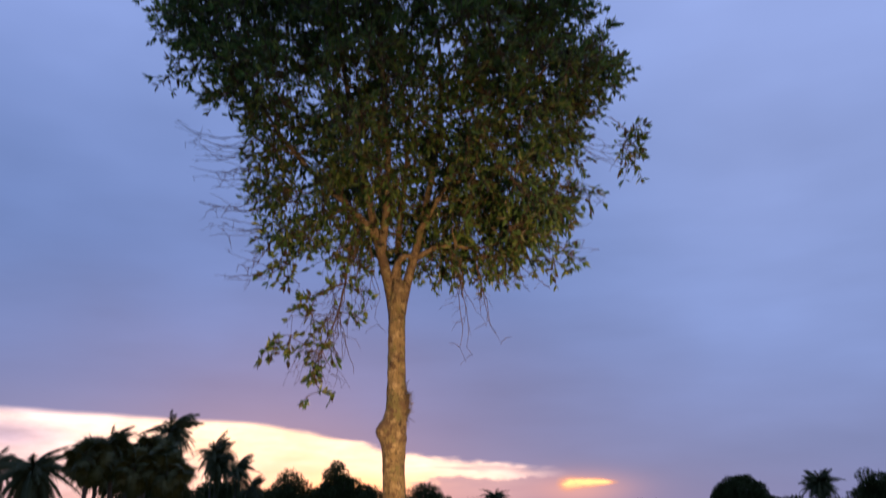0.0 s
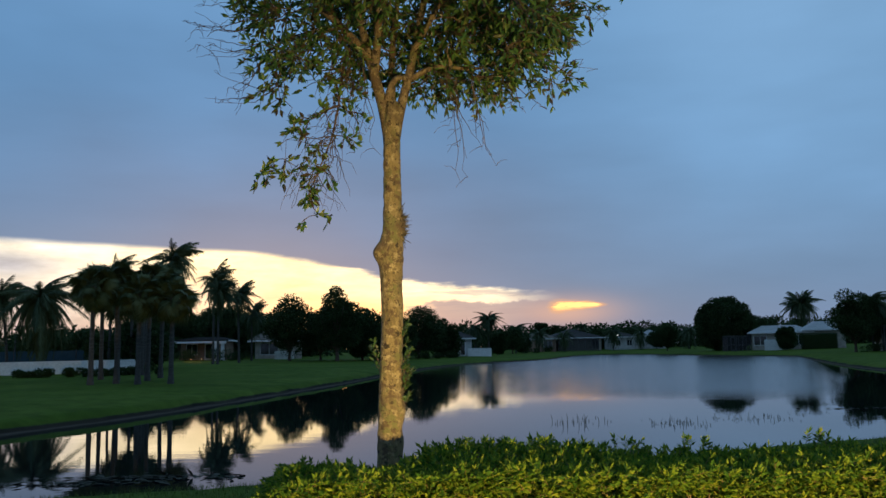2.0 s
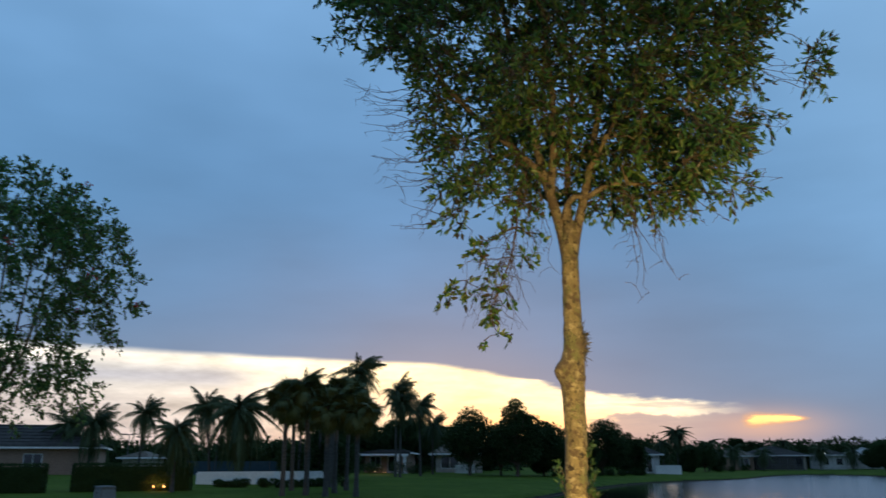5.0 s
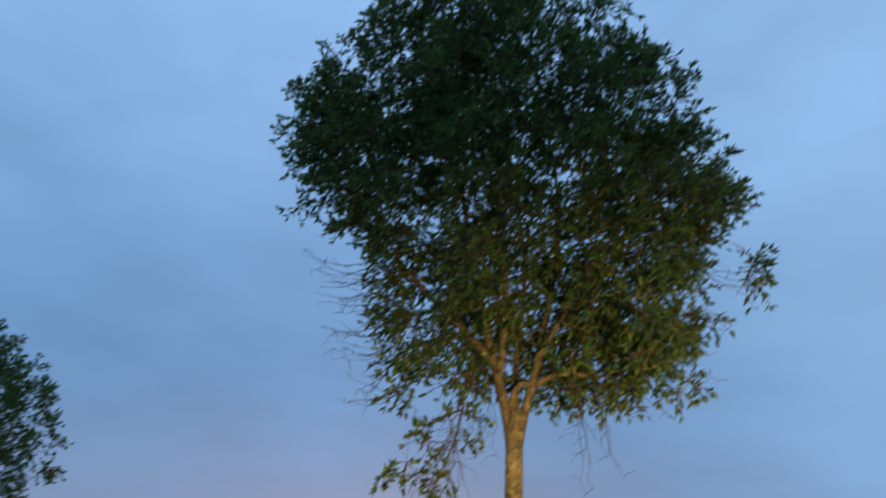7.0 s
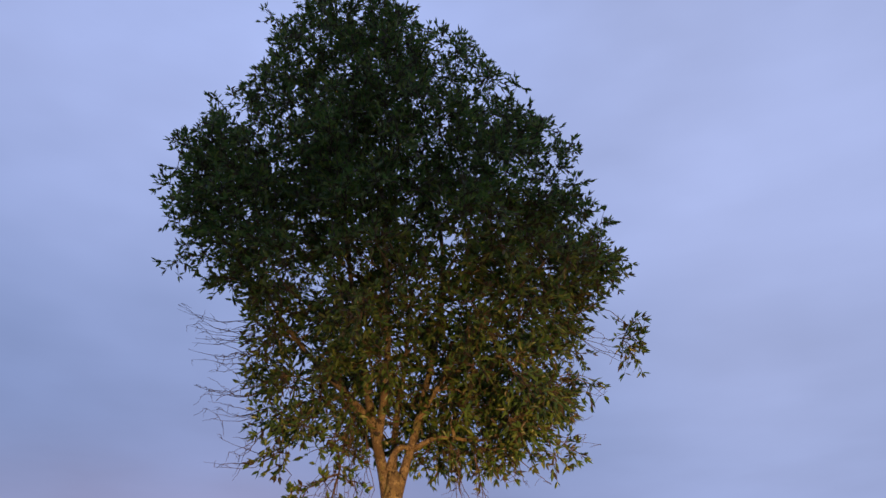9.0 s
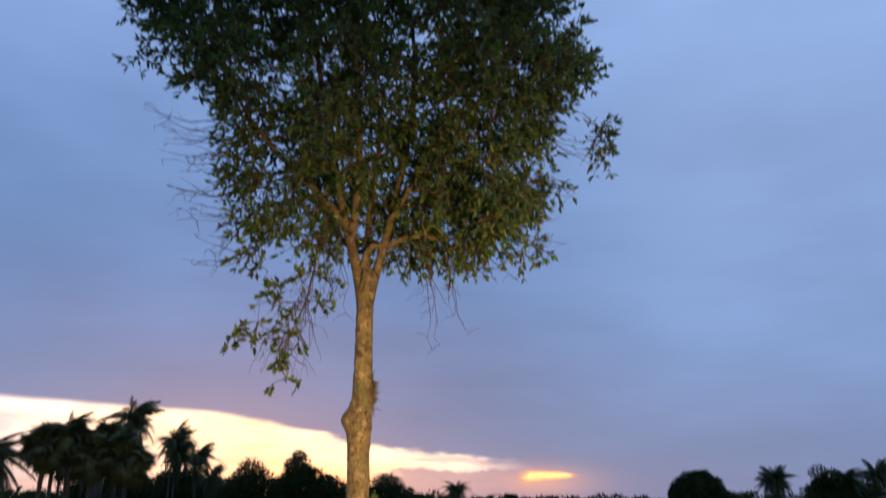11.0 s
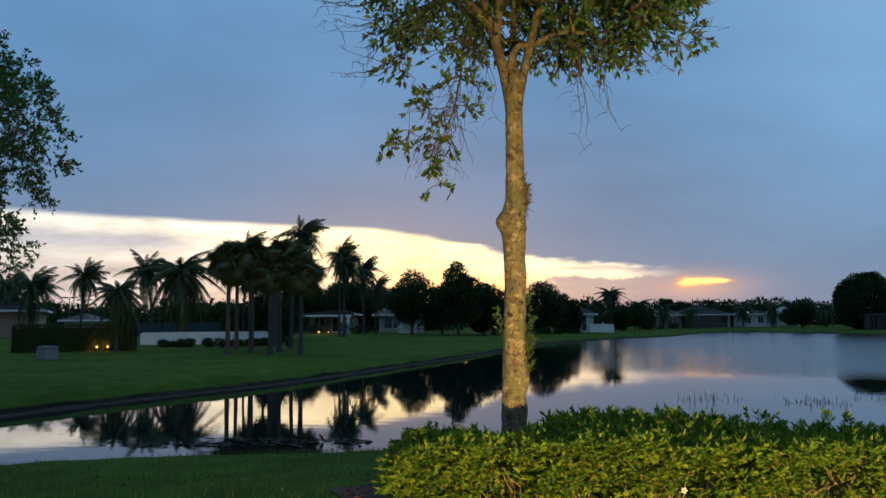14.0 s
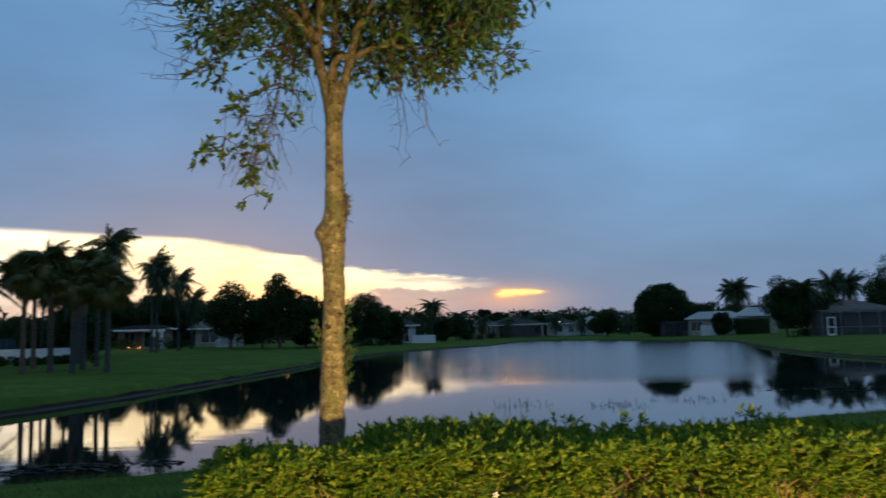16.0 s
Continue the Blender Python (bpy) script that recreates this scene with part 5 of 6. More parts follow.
far_tree(47.6, 135.0, 9.3, 9.9, 51, -0.05, 150, 300, 0.3, "broad dome-shaped dark tree at the water's edge", dome=True)
WEST_TREES = [
    (-16.9, 93.0, 7.9, 8.2, 52), (-28.6, 117.0, 8.4, 8.0, 71), (-24.5, 119.0, 7.2, 6.5, 105), (-34.0, 108.0, 8.4, 8.0, 106), (-22.6, 62.5, 3.9, 4.6, 112), (-24.6, 68.5, 4.2, 5.0, 113), (-28.2, 70.5, 3.6, 5.4, 114), (-32.5, 78.0, 4.2, 6.0, 115), (-38.0, 80.0, 4.0, 6.0, 116), (-38.5, 106.0, 8.2, 7.5, 107),
    (-30.5, 113.0, 8.6, 7.0, 109),
]
CENTRE_TREES = [
    (-11.3, 91.0, 9.0, 6.2, 53), (-14.0, 97.0, 6.4, 5.0, 62), (-7.6, 95.0, 5.8, 5.4, 54), (-2.6, 108.0, 7.7, 8.4, 55), (1.2, 112.0, 5.2, 4.6, 56),
    (10.4, 146.0, 4.4, 4.5, 63), (-5.0, 99.0, 5.2, 5.0, 70), (9.2, 128.0, 3.8, 3.4, 85), (-9.0, 97.0, 6.2, 4.8, 89), (-5.6, 103.0, 6.0, 6.4, 101),
    (-0.4, 116.0, 5.6, 5.0, 102),
]
FAR_TREES = [
    (12.9, 142.0, 4.9, 5.6, 57), (23.6, 186.0, 7.0, 5.0, 58), (27.2, 187.0, 6.3, 4.6, 59), (44.0, 186.0, 5.4, 6.4, 60), (50.0, 184.0, 5.7, 7.6, 61),
    (46.0, 172.0, 4.4, 5.0, 64), (48.6, 95.0, 7.2, 6.0, 65), (51.0, 119.5, 3.7, 3.4, 117), (52.4, 97.5, 6.4, 5.2, 103), (55.0, 100.0, 6.0, 6.5, 66), (66.0, 101.0, 10.2, 9.0, 67),
    (55.5, 140.0, 6.0, 7.0, 68), (42.0, 150.0, 5.0, 4.5, 69), (37.0, 186.0, 5.6, 6.0, 75), (15.5, 152.0, 4.4, 4.2, 84), (70.0, 118.0, 5.0, 5.0, 88),
]
for X_, Y_, TOP_, W_, SEED_ in WEST_TREES + CENTRE_TREES + FAR_TREES:
    far_tree(X_, Y_, TOP_, W_, SEED_, 0.06 if SEED_ == 52 else 0.02 if TOP_ < 4.6 else 0.0 if SEED_ in (53, 54, 55, 70, 56, 89, 101) else 0.15)


def far_woods():
    """The ragged tree line behind the houses."""
    rng = np.random.default_rng(80)
    lumps = []
    for a in np.arange(-62, 52, 0.42):
        D = rng.uniform(185, 235) if a > -8 else rng.uniform(118, 170)
        h = (4.5 if a > -8 else 2.7 + 2.6 * math.exp(-((a + 15.5) / 5.5) ** 2)) + 1.3 * noise.noise(Vector((a * 0.25, 0, 0))) + rng.uniform(0, 1.0)
        x, y = D * math.sin(radians(a)), D * math.cos(radians(a))
        for k in range(4):
            lumps.append(((x + rng.normal(), y, gz(x, y) + h * (0.85 - 0.25 * k)), 1.5 + rng.uniform(0, 0.7)))
    me = lumpy_leaves(rng, lumps, 150, 0.75)
    tagged(part("woods", me, M_DARKLEAF), "dark ragged line of distant trees", "trees", kind="stuff")


far_woods()


def shrub(x, y, w, h, seed, label="dark rounded garden shrub by the house"):
    rng = np.random.default_rng(seed)
    lumps = [((rng.uniform(-0.5, 0.5) * w, rng.uniform(-0.25, 0.25) * w, h * rng.uniform(0.3, 0.6)), h * rng.uniform(0.34, 0.45)) for _ in range(max(4, int(w * 4)))]
    s = thing("shrub", x, y, gz(x, y) - 0.03, 0, label, "shrub", "garden shrubs")
    part("foliage", lumpy_leaves(rng, lumps, 220, 0.12), M_DARKLEAF, s)
    runs = [(np.array([(c[0] * 0.3, c[1] * 0.3, 0), c]), np.array([0.02, 0.01])) for c, _ in lumps]
    part("stem", tubes_mesh("stem", runs[:1], 4), M_TWIG, s)


for i, (X_, Y_, W_, H_) in enumerate([(-23.9, 49.9, 1.7, 0.6), (-22.3, 50.3, 1.9, 0.6), (-20.8, 51.1, 1.7, 0.6), (-19.0, 52.9, 2.0, 0.6), (-28.9, 94.5, 2.6, 1.5), (-31.5, 94.5, 2.6, 1.5), (-25.2, 94.0, 2.6, 1.7), (-35.0, 93.0, 3.4, 1.9), (-38.5, 92.0, 3.4, 2.0),
                                      (-23.6, 96.0, 2.4, 1.2), (49.7, 94.0, 2.4, 1.1), (-1.5, 104.0, 3.0, 0.8), (0.8, 108.0, 3.0, 0.9), (53.4, 121.8, 2.0, 3.3), (-25.0, 49.3, 1.5, 0.55), (-20.0, 52.0, 1.7, 0.6),
                                      (17.0, 150.0, 2.0, 1.2), (22.5, 166.0, 2.0, 1.3)]):
    shrub(X_, Y_, W_, H_, 90 + i)


def clipped_hedge(xa, ya, xb, yb, h, w, seed):
    rng = np.random.default_rng(seed)
    L, a = math.hypot(xb - xa, yb - ya), math.degrees(math.atan2(yb - ya, xb - xa))
    ob = thing("clipped_hedge", (xa + xb) / 2, (ya + yb) / 2, gz((xa + xb) / 2, (ya + yb) / 2) - 0.03, a, "tall square-clipped dark green boundary hedge", "hedge")
    b = bmesh.new()
    box(b, -L / 2 + 0.12, -w / 2 + 0.12, 0, L / 2 - 0.12, w / 2 - 0.12, h - 0.12, 0.08)
    part("core", b, M_DARKLEAF, ob)
    n = int(L * h * 700 + L * w * 500)
    P = np.stack([rng.uniform(-L / 2, L / 2, n), rng.uniform(-w / 2, w / 2, n), rng.uniform(0.04, h, n)], axis=1)
    s = rng.integers(0, 5, n)
    P[s == 0, 2] = h + rng.normal(size=(s == 0).sum()) * 0.03
    P[(s == 1) | (s == 4), 1] = -w / 2 + rng.normal(size=((s == 1) | (s == 4)).sum()) * 0.04
    P[s == 2, 1] = w / 2 + rng.normal(size=(s == 2).sum()) * 0.04
    P[s == 3, 0] = np.sign(P[s == 3, 0]) * L / 2
    part("foliage", leaves_mesh("foliage", P, rng.normal(size=(n, 3)), 0.10, 0.05, rng, 0.5, FLAKE), M_DARKLEAF, ob)["kind"] = "stuff"


clipped_hedge(-30.1, 41.6, -24.6, 44.8, 1.5, 1.0, 110)
clipped_hedge(-37.4, 36.1, -30.6, 40.0, 1.5, 1.0, 111)
clipped_hedge(54.2, 121.6, 59.0, 120.8, 2.3, 1.2, 112)


# ---- houses ----
def hip_roof(w, d, h, over, ridge):
    """Verts and faces of a hip roof of some thickness; ridge: its length."""
    b = bmesh.new()
    x, y = w / 2 + over, d / 2 + over
    lo = [b.verts.new(v) for v in ((-x, -y, -0.14), (x, -y, -0.14), (x, y, -0.14), (-x, y, -0.14))]
    up = [b.verts.new(v) for v in ((-x, -y, 0.02), (x, -y, 0.02), (x, y, 0.02), (-x, y, 0.02))]
    r0, r1 = b.verts.new((-ridge / 2, 0, h)), b.verts.new((ridge / 2, 0, h))
    b.faces.new(lo[::-1])
    for i in range(4):
        j = (i + 1) % 4
        b.faces.new((lo[i], lo[j], up[j], up[i]))
    b.faces.new((up[0], up[1], r1, r0))
    b.faces.new((up[1], up[2], r1))
    b.faces.new((up[2], up[3], r0, r1))
    b.faces.new((up[3], up[0], r0))
    return b


def window(parent, x, z, w, h, y, mull=1):
    f = bmesh.new()
    t = 0.07
    for a in ((x - w / 2 - t, z - h / 2 - t, x + w / 2 + t, z - h / 2), (x - w / 2 - t, z + h / 2, x + w / 2 + t, z + h / 2 + t), (x - w / 2 - t, z - h / 2, x - w / 2, z + h / 2),
              (x + w / 2, z - h / 2, x + w / 2 + t, z + h / 2)):
        box(f, a[0], y - 0.06, a[1], a[2], y + 0.02, a[3])
    for k in range(1, mull + 1):
        c = x - w / 2 + w * k / (mull + 1)
        box(f, c - 0.03, y - 0.05, z - h / 2, c + 0.03, y + 0.02, z + h / 2)
    fr = part("window", f, M_TRIM, parent)
    box_part("pane", fr, M_GLASS, x - w / 2, y - 0.02, z - h / 2, x + w / 2, y + 0.01, z + h / 2)


def house(x, y, w, d, wall, roof, turn=0, stucco=None, tiles=None, over=0.6, ridge=None, windows=(), doors=(), label="", porch=None):
    h = thing("house", x, y, gz(x, y) - 0.1, turn, label, "house", "houses round the lake")
    box_part("wall", h, stucco or M_CREAM, -w / 2, -d / 2, 0, w / 2, d / 2, wall)
    r = part("roof", hip_roof(w, d, roof, over, ridge if ridge is not None else max(0.2, w - d)), tiles or M_ROOF, h, matrix=Matrix.Translation((0, 0, wall + 0.14)))
    # courses of tiles along the front and back slopes
    rows = 7
    for k in range(rows):
        u = (k + 0.5) / rows
        yy = -(d / 2 + over) * (1 - u)
        half = (w / 2 + over) + ((ridge if ridge is not None else max(0.2, w - d)) / 2 - (w / 2 + over)) * u
        b = bmesh.new()
        box(b, -half + 0.05, yy - 0.05, 0.02 + roof * u, half - 0.05, yy + 0.05, 0.05 + roof * u)
        part("tile_course", b, tiles or M_ROOF, r)
    f = bmesh.new()
    for a in ((-w / 2 - over - 0.03, -d / 2 - over - 0.03, w / 2 + over + 0.03, -d / 2 - over), (-w / 2 - over - 0.03, -d / 2 - over, -w / 2 - over, d / 2 + over), (w / 2 + over, -d / 2 - over, w / 2 + over + 0.03, d / 2 + over)):
        box(f, a[0], a[1], wall - 0.02, a[2], a[3], wall + 0.17)
    part("fascia", f, M_TRIM, h, "white painted fascia board")
    for wx, wz, ww, wh in windows:
        window(h, wx, wz, ww, wh, -d / 2)
    for dx, dw in doors:
        dr = box_part("door", h, M_TRIM, dx - dw / 2, -d / 2 - 0.05, 0.1, dx + dw / 2, -d / 2 + 0.01, 2.15, 0.01)
        box_part("pane", dr, M_GLASS, dx - dw / 2 + 0.15, -d / 2 - 0.07, 0.3, dx + dw / 2 - 0.15, -d / 2 - 0.045, 2.0)
    if porch:
        px0, px1, pd, ph, cols = porch
        box_part("porch_roof", h, tiles or M_ROOF, px0, -d / 2 - pd, ph, px1, -d / 2 - 0.03, ph + 0.18, 0.03)
        box_part("porch_beam", h, M_TRIM, px0 - 0.02, -d / 2 - pd - 0.04, ph - 0.22, px1 + 0.02, -d / 2 - pd + 0.2, ph - 0.003)
        for cx in cols:
            b = bmesh.new()
            bmesh.ops.create_cone(b, cap_ends=True, segments=14, radius1=0.24, radius2=0.21, depth=ph - 0.42, matrix=Matrix.Translation((cx, -d / 2 - pd + 0.2, (ph - 0.42) / 2 + 0.1)))
            box(b, cx - 0.3, -d / 2 - pd - 0.08, 0.0, cx + 0.3, -d / 2 - pd + 0.48, 0.12)
            box(b, cx - 0.3, -d / 2 - pd - 0.08, ph - 0.34, cx + 0.3, -d / 2 - pd + 0.48, ph - 0.223)
            part("column", b, M_TRIM, h, "white round porch column")
    return h


house(-29.3, 104.3, 5.4, 8.0, 2.35, 0.45, 8, M_PINK, M_ROOF, ridge=3.4, windows=[(-1.4, 1.4, 1.2, 1.2)], doors=[(0.6, 1.0)], label="low cream house with white-columned porch under palms",
      porch=(-2.8, 3.0, 3.2, 2.35, (1.85, 2.6)))
house(-21.6, 111.0, 6.0, 8.0, 2.3, 1.7, 10, M_CREAM, M_ROOFTAN, over=0.9, ridge=2.6, windows=[(-1.2, 1.35, 2.2, 1.4)], label="pale house with tan tiled hip roof beside trees")
house(-61.5, 76.0, 16.0, 10.0, 2.6, 2.4, 30, M_PINK, M_ROOF, windows=[(2.0, 1.4, 1.6, 1.3)], label="terracotta house with grey hip roof behind the clipped hedge")
house(-62.6, 101.0, 3.2, 6.0, 1.75, 0.9, 10, M_CREAM, M_ROOFTAN, label="low tan-roofed house behind the clipped hedge")
house(2.1, 122.0, 5.4, 8.0, 2.5, 1.4, 0, M_STUCCO, M_ROOF, ridge=0.3, windows=[(-0.6, 1.4, 1.4, 1.3)], doors=[(1.4, 0.9)], label="small pale lakeside house with grey hip roof")
house(21.0, 171.0, 6.0, 9.0, 2.5, 1.6, 0, M_PINK, M_ROOFTAN, windows=[(1.3, 1.5, 1.6, 1.4)], label="terracotta house with tan roof across the lake")
house(29.0, 178.0, 11.0, 10.0, 2.6, 1.9, 0, M_CREAM, M_ROOF, windows=[(-4.2, 1.4, 1.3, 1.5), (4.2, 1.4, 1.3, 1.5)], label="wide house with screened lakeside porch and grey roof",
      porch=None)
house(39.5, 178.0, 5.0, 8.0, 2.6, 1.2, 0, M_STUCCO, M_ROOF, windows=[(-1.2, 1.5, 1.0, 1.2), (1.2, 1.5, 1.0, 1.2)], label="white-walled house across the lake")
house(46.5, 180.0, 7.0, 8.0, 2.7, 1.3, -12, M_STUCCO, M_ROOFWHITE, ridge=0.4, windows=[(1.5, 1.5, 1.4, 1.3)], label="white house with pale roof behind a garden tree")
house(54.8, 131.0, 8.4, 10.0, 2.6, 1.15, -20, M_CREAM, M_ROOFWHITE, ridge=5.0, windows=[(-3.0, 1.5, 1.8, 1.4), (2.5, 1.5, 1.8, 1.4)], doors=[(0, 1.0)], label="white single-storey house with pale tiled roof")
house(60.6, 128.5, 5.4, 10.0, 2.8, 1.35, -20, M_CREAM, M_ROOFWHITE, ridge=2.4, windows=[(0.0, 1.5, 2.0, 1.4)], label="white house wing with tall pale hip roof")
house(59.0, 99.0, 10.0, 9.0, 2.7, 1.5, -24, M_CREAM, M_ROOFTAN, windows=[(-2.0, 1.4, 1.6, 1.4)], label="cream house with tan roof behind a screened patio")


def picket_wall(xa, ya, xb, yb, h, name, label, mat, posts=8):
    L, a = math.hypot(xb - xa, yb - ya), math.degrees(math.atan2(yb - ya, xb - xa))
    w = thing(name, xa, ya, gz((xa + xb) / 2, (ya + yb) / 2) - 0.06, a, label, "wall")
    box_part("panel", w, mat, 0, -0.06, 0, L, 0.06, h)
    box_part("coping", w, M_TRIM, -0.05, -0.10, h + 0.002, L + 0.05, 0.10, h + 0.08, 0.015)
    for k in range(posts + 1):
        x = L * k / posts
        box_part("pier", w, mat, x - 0.14, -0.14, 0, x + 0.14, 0.14, h - 0.003)


picket_wall(-28.6, 53.0, -21.4, 57.6, 0.85, "garden_wall", "long low white garden wall behind palms", M_TRIM)
picket_wall(-20.6, 103.6, -18.4, 104.0, 1.0, "garden_wall", "short white garden wall beside the tan-roofed house", M_STUCCO, 2)
picket_wall(4.3, 116.5, 7.4, 116.8, 1.15, "white_fence", "white panel fence at the lakeside house", M_TRIM, 2)
picket_wall(49.4, 123.2, 52.2, 122.5, 1.6, "white_fence", "white panel fence beside the pale house", M_TRIM, 2)


def court_screen():
    c = thing("court_screen", -40.0, 72.0, gz(-36, 72), 8, "dark green-blue tennis court wind screen", "fence")
    for k in range(5):
        box_part("post", c, M_METAL, k * 2.6 - 0.03, -0.03, 0, k * 2.6 + 0.03, 0.03, 1.45)
        if k < 4:
            box_part("panel", c, M_BLUEGREEN, k * 2.6 + 0.04, -0.01, 0.1, k * 2.6 + 2.56, 0.01, 1.35)


court_screen()


def court_light(x, y, h):
    c = thing("court_light", x, y, gz(x, y), 0, "tall thin pole with twin court floodlights", "lamp post", "court lights")
    part("pole", tubes_mesh("pole", [(np.array([(0, 0, 0), (0, 0, h / 2), (0, 0, h)]), np.array([0.09, 0.07, 0.05]))], 8), M_METAL, c)
    box_part("arm", c, M_METAL, -0.75, -0.05, h - 0.05, 0.75, 0.05, h + 0.05)
    for s in (-1, 1):
        box_part("floodlight", c, M_METAL, s * 0.75 - 0.35, -0.28, h - 0.02, s * 0.75 + 0.35, 0.28, h + 0.14, 0.03)


for X_, Y_, H_ in ((-67.0, 104.0, 4.9), (-66.0, 106.0, 4.6), (-60.0, 108.0, 3.6), (-54.2, 105.0, 4.6), (-53.0, 106.0, 4.5)):
    court_light(X_, Y_, H_)


def pool_cage(x, y, turn, w, d, h, M_FRAME=None, look_="screened patio enclosure with grey frame and white door"):
    """A screened patio: pale posts and rails, dark mesh between, one white door."""
    c = thing("pool_cage", x, y, gz(x, y) - 0.05, turn, look_, "screen enclosure")
    M_FRAME = M_FRAME or M_GREYBOX
    n = 6
    for k in range(n + 1):
        px = w * k / n
        box_part("post", c, M_FRAME, px - 0.04, -0.04, 0, px + 0.04, 0.04, h)
        box_part("rafter", c, M_FRAME, px - 0.03, 0.05, h + 0.09, px + 0.03, d, h + 0.17)
        if k < n:
            box_part("screen", c, M_SCREEN, px + 0.045, -0.006, 0.15, px + w / n - 0.045, 0.006, h - 0.04)
    for z in (0.0, 0.98, h):
        box_part("rail", c, M_FRAME, -0.06, -0.055, z, w + 0.06, 0.055, z + 0.085)
    for k in range(4):
        py = d * (k + 1) / 4
        box_part("post", c, M_FRAME, -0.04, py - 0.04, 0, 0.04, py + 0.04, h)
        box_part("screen", c, M_SCREEN, -0.006, py - d / 4 + 0.045, 0.1, 0.006, py - 0.045, h - 0.04)
    f = bmesh.new()
    for a in ((0.5, 0.1, 0.62, 2.2), (1.28, 0.1, 1.4, 2.2), (0.62, 0.1, 1.28, 0.3), (0.62, 2.08, 1.28, 2.2), (0.62, 1.0, 1.28, 1.12)):
        box(f, a[0], -0.10, a[1], a[2], -0.06, a[3])
    part("door", f, M_TRIM if M_FRAME == M_GREYBOX else M_FRAME, c, "framed screen door")


pool_cage(50.3, 90.0, -18, 12.0, 6.0, 2.9, None, "screened patio enclosure with grey frame and white door")
pool_cage(24.8, 169.0, 0, 8.4, 4.0, 2.5, M_METAL, "dark-framed screened porch on the lakeside house")
pool_cage(44.6, 126.0, -10, 3.4, 4.0, 2.3, M_METAL, "dark-framed screened porch beside the pale house")



# ---- the second broadleaf tree, on the near bank to the left ----
def second_tree(x, y):
    rng = np.random.default_rng(31)
    t = thing("tree", x, y, gz(x, y) - 0.05, 0, "full-crowned tree with small leaves and red blossoms", "tree")
    trunk = (np.array([(0, 0, 0), (0.04, 0, 0.8), (0.0, 0.03, 1.6), (0.06, 0, 2.4)]), np.array([0.19, 0.15, 0.135, 0.13]))
    part("trunk", tubes_mesh("trunk", [trunk], 14), M_BARK, t)
    stems = []
    for a, r, h in ((0.2, 1.4, 7.0), (1.5, 1.1, 7.2), (2.8, 1.5, 6.4), (4.0, 1.2, 7.0), (5.2, 1.6, 6.0), (0.0, 0.2, 7.8)):
        p = np.array([(0.05, 0, 2.3), (0.3 * r * math.cos(a), 0.3 * r * math.sin(a), 3.3), (0.7 * r * math.cos(a), 0.7 * r * math.sin(a), 4.5), (r * math.cos(a), r * math.sin(a), h)])
        q = np.linspace(0, 1, 12)
        P = np.stack([np.interp(q, np.linspace(0, 1, 4), p[:, k]) for k in range(3)], axis=1)
        stems.append((P, np.linspace(0.07, 0.02, 12)))
        part("limb", tubes_mesh("limb", [stems[-1]], 8), M_BARK, t)
    targets = []
    while len(targets) < 440:
        d = unit(rng.normal(size=3)) * rng.uniform(0.15, 1.0) ** 0.4
        q = np.array([d[0] * 3.3, d[1] * 3.3, 6.6 + d[2] * (2.4 if d[2] > 0 else 3.6)])
        if targets and min(np.linalg.norm(q - k) for k in targets) < 0.27:
            continue
        targets.append(q)
    for k in range(26):
        a = rng.uniform(0, 2 * math.pi)
        targets.append(np.array([2.5 * math.cos(a), 2.5 * math.sin(a), rng.uniform(2.8, 4.0)]))
    boughs = sorted(grow(stems, targets, rng), key=lambda run: -run[1][0])
    for run in boughs[:60]:
        part("branch", tubes_mesh("branch", [run], 5), M_TWIG, t)
    part("branchwork", tubes_mesh("branchwork", boughs[60:], 5), M_TWIG, t)["kind"] = "stuff"
    runs, pos, way = sprays(targets, 0.42, 10, 11, rng, np.array([0, 0, 5.0]))
    n = len(pos)
    part("foliage", leaves_mesh("foliage", pos, way, rng.uniform(0.07, 0.125, n), rng.uniform(0.038, 0.06, n), rng), M_LEAF, t)["kind"] = "stuff"
    c = np.array(targets)[rng.permutation(len(targets))[:14]]
    c = c + unit(c - np.array([0, 0, 5.2])) * 0.35
    for q in c:
        k = rng.normal(size=(9, 3)) * 0.06 + q
        part("blossom", leaves_mesh("blossom", k, rng.normal(size=(9, 3)), 0.09, 0.06, rng), M_RED, t, "red flower cluster")


second_tree(-15.1, 17.0)


# ---- small things round the lake ----
def utility_box(x, y):
    u = thing("utility_box", x, y, gz(x, y) - 0.02, -35, "squat grey metal utility cabinet on the lawn", "utility box")
    box_part("cabinet", u, M_GREYBOX, -0.46, -0.34, 0.0, 0.46, 0.34, 0.50, 0.05)
    box_part("lid", u, M_GREYBOX, -0.48, -0.36, 0.503, 0.48, 0.36, 0.62, 0.055)
    box_part("latch", u, M_METAL, -0.05, -0.37, 0.3, 0.05, -0.342, 0.36)


utility_box(-22.9, 34.0)


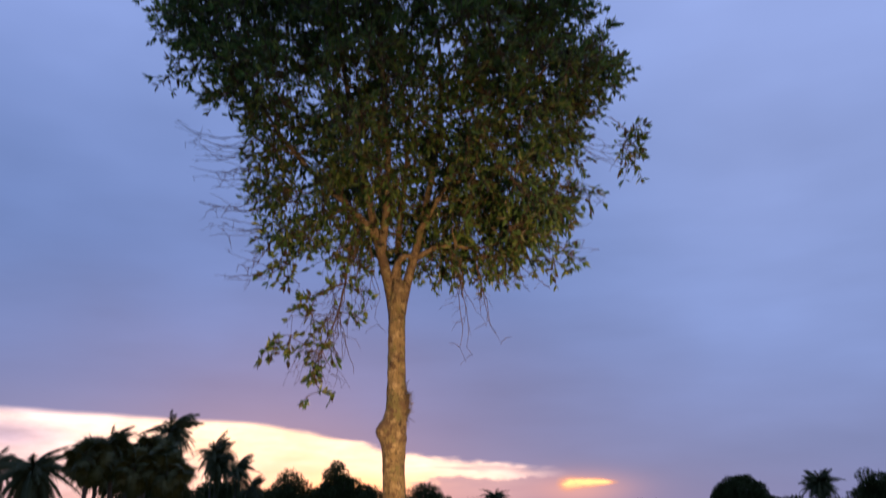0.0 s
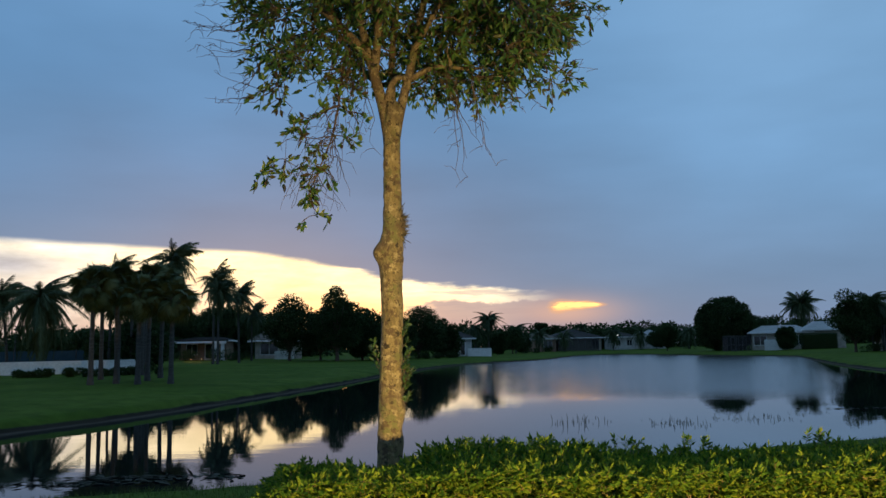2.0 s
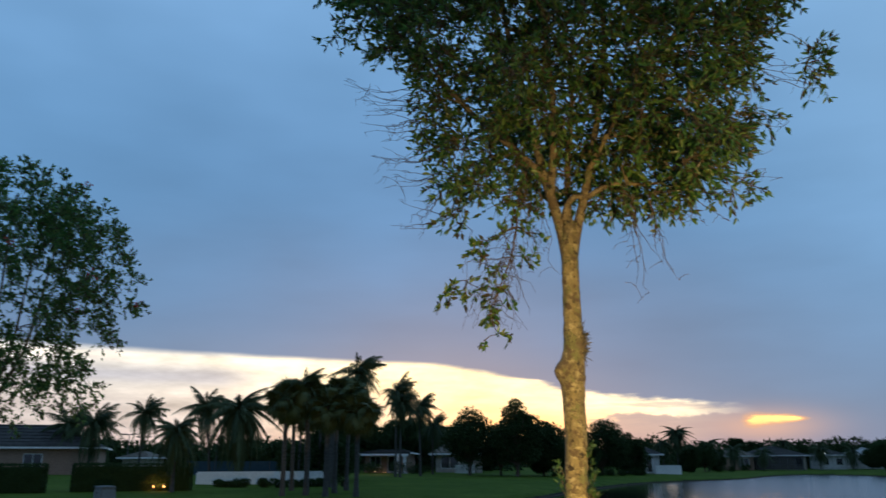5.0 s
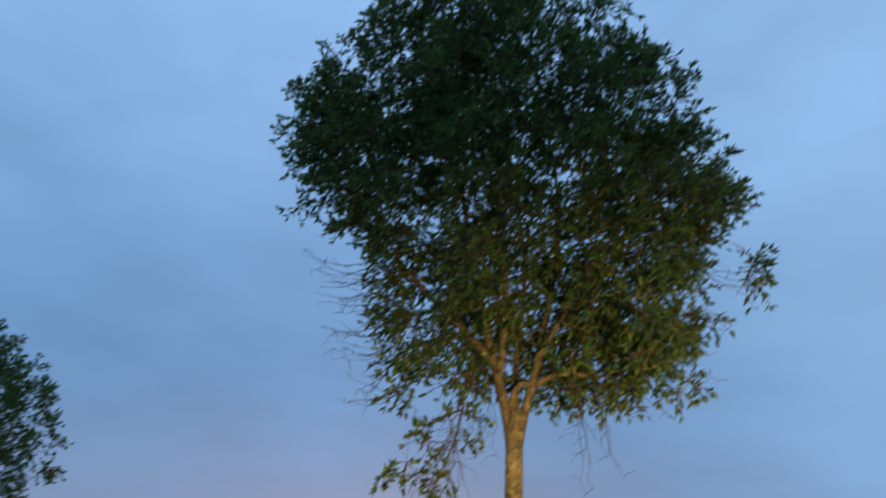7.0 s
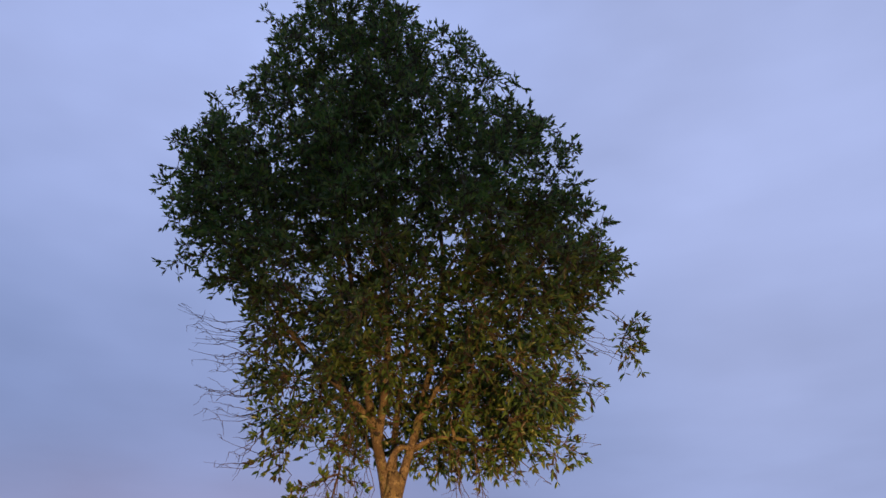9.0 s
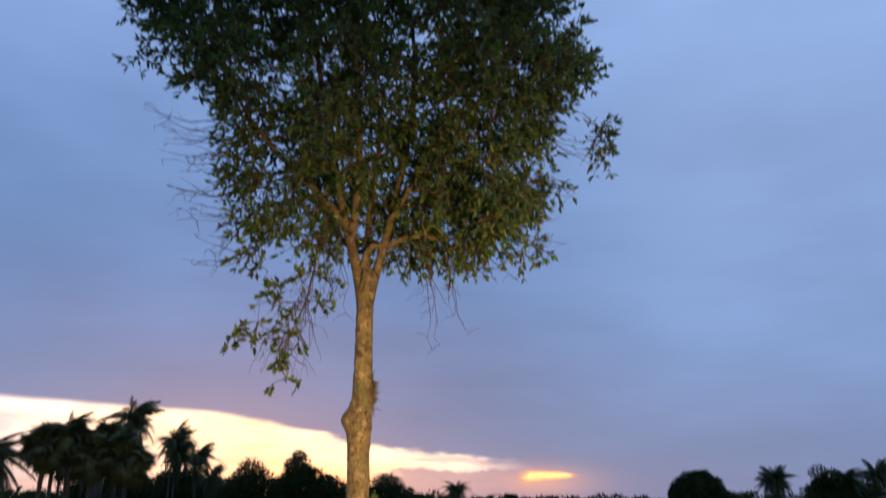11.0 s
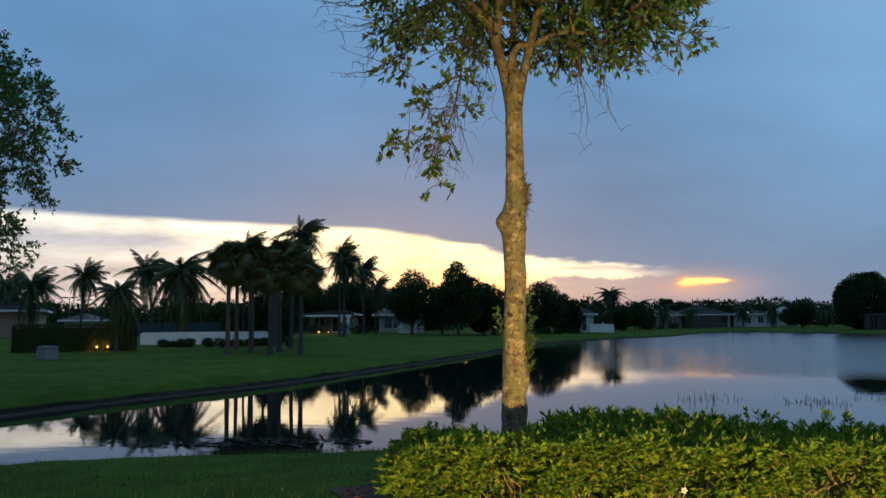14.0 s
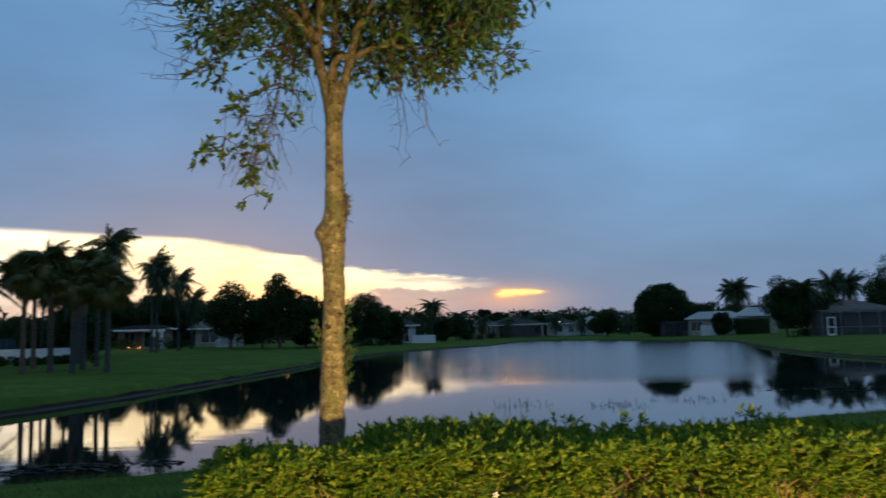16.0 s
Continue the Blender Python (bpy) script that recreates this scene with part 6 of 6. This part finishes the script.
def garden_light(x, y, watts):
    z = gz(x, y)
    g = thing("garden_light", x, y, z, 0, "small glowing amber garden light on a stake", "lamp", "garden lights")
    part("stake", tubes_mesh("stake", [(np.array([(0, 0, -0.05), (0, 0, 0.10), (0, 0, 0.22)]), np.array([0.02, 0.02, 0.02]))], 6), M_METAL, g)
    b = bmesh.new()
    bmesh.ops.create_uvsphere(b, u_segments=12, v_segments=8, radius=0.032, matrix=Matrix.Translation((0, 0, 0.24)))
    part("globe", b, M_AMBER, g, "glowing amber glass globe")
    b = bmesh.new()
    bmesh.ops.create_cone(b, cap_ends=True, segments=12, radius1=0.15, radius2=0.03, depth=0.07, matrix=Matrix.Translation((0, 0, 0.34)))
    part("cap", b, M_METAL, g)
    d = bpy.data.lights.new("garden_glow", "POINT")
    d.energy, d.color, d.shadow_soft_size = watts, (1.0, 0.45, 0.12), 0.1
    new("garden_glow", d).location = (x, y - 0.12, z + 0.33)


garden_light(-25.58, 43.51, 14)
garden_light(-26.07, 43.23, 8)
garden_light(-27.6, 91.5, 60)
garden_light(-26.2, 90.6, 36)


def wall_lamp(x, y, z):
    g = thing("wall_lamp", x, y, z, 0, "bright white outdoor wall lamp on a post", "lamp")
    part("pole", tubes_mesh("pole", [(np.array([(0, 0.05, gz(x, y) - z), (0, 0.05, -1.0), (0, 0.05, 0.0)]), np.array([0.04, 0.04, 0.03]))], 6), M_METAL, g)
    b = bmesh.new()
    bmesh.ops.create_uvsphere(b, u_segments=10, v_segments=6, radius=0.10)
    part("globe", b, M_WHITELAMP, g)


wall_lamp(-19.1, 104.0, 1.7)
wall_lamp(37.4, 170.0, 3.3)


def reeds(x0, x1, y, count, h, seed):
    rng = np.random.default_rng(seed)
    n = count
    px = rng.uniform(x0, x1, n)
    py = y + rng.normal(size=n) * 0.5
    runs = []
    for a, b in zip(px, py):
        hh = h * rng.uniform(0.2, 1.0) ** 1.4 * rng.choice([0.6, 1.0, 1.25])
        dx = rng.normal() * 0.22 * hh
        runs.append((np.array([(a, b, WATER - 0.3), (a + dx * 0.3, b, WATER + hh * 0.5), (a + dx, b + rng.normal() * 0.03, WATER + hh)]), np.array([0.009, 0.007, 0.002])))
    tagged(part("reeds", tubes_mesh("reeds", runs, 4), M_REED), "thin upright reeds standing in the shallow lake", "reeds", kind="stuff")


reeds(2.9, 4.5, 21.6, 30, 0.26, 120)
reeds(5.3, 6.6, 20.6, 60, 0.15, 121)
reeds(7.2, 9.2, 21.5, 60, 0.12, 122)
reeds(9.5, 11.0, 22.5, 14, 0.08, 123)


def floating_mat(x, y, w, d, n, seed):
    rng = np.random.default_rng(seed)
    p = np.stack([x + rng.normal(size=n) * w, y + rng.normal(size=n) * d, np.full(n, WATER + 0.006) + rng.uniform(0, 0.02, n)], axis=1)
    way = np.stack([rng.normal(size=n), rng.normal(size=n) * 0.5, rng.normal(size=n) * 0.06], axis=1)
    tagged(part("floating_weed", leaves_mesh("floating_weed", p, way, rng.uniform(0.08, 0.3, n), rng.uniform(0.05, 0.14, n), rng, 0.95), M_MAT), "dark floating water weed and debris", "water weed", kind="stuff")


floating_mat(-4.4, 13.5, 0.75, 0.16, 120, 130)
floating_mat(-5.6, 13.0, 0.8, 0.12, 70, 133)
floating_mat(13.4, 24.0, 1.1, 0.25, 110, 131)
floating_mat(15.0, 23.0, 1.0, 0.2, 70, 132)
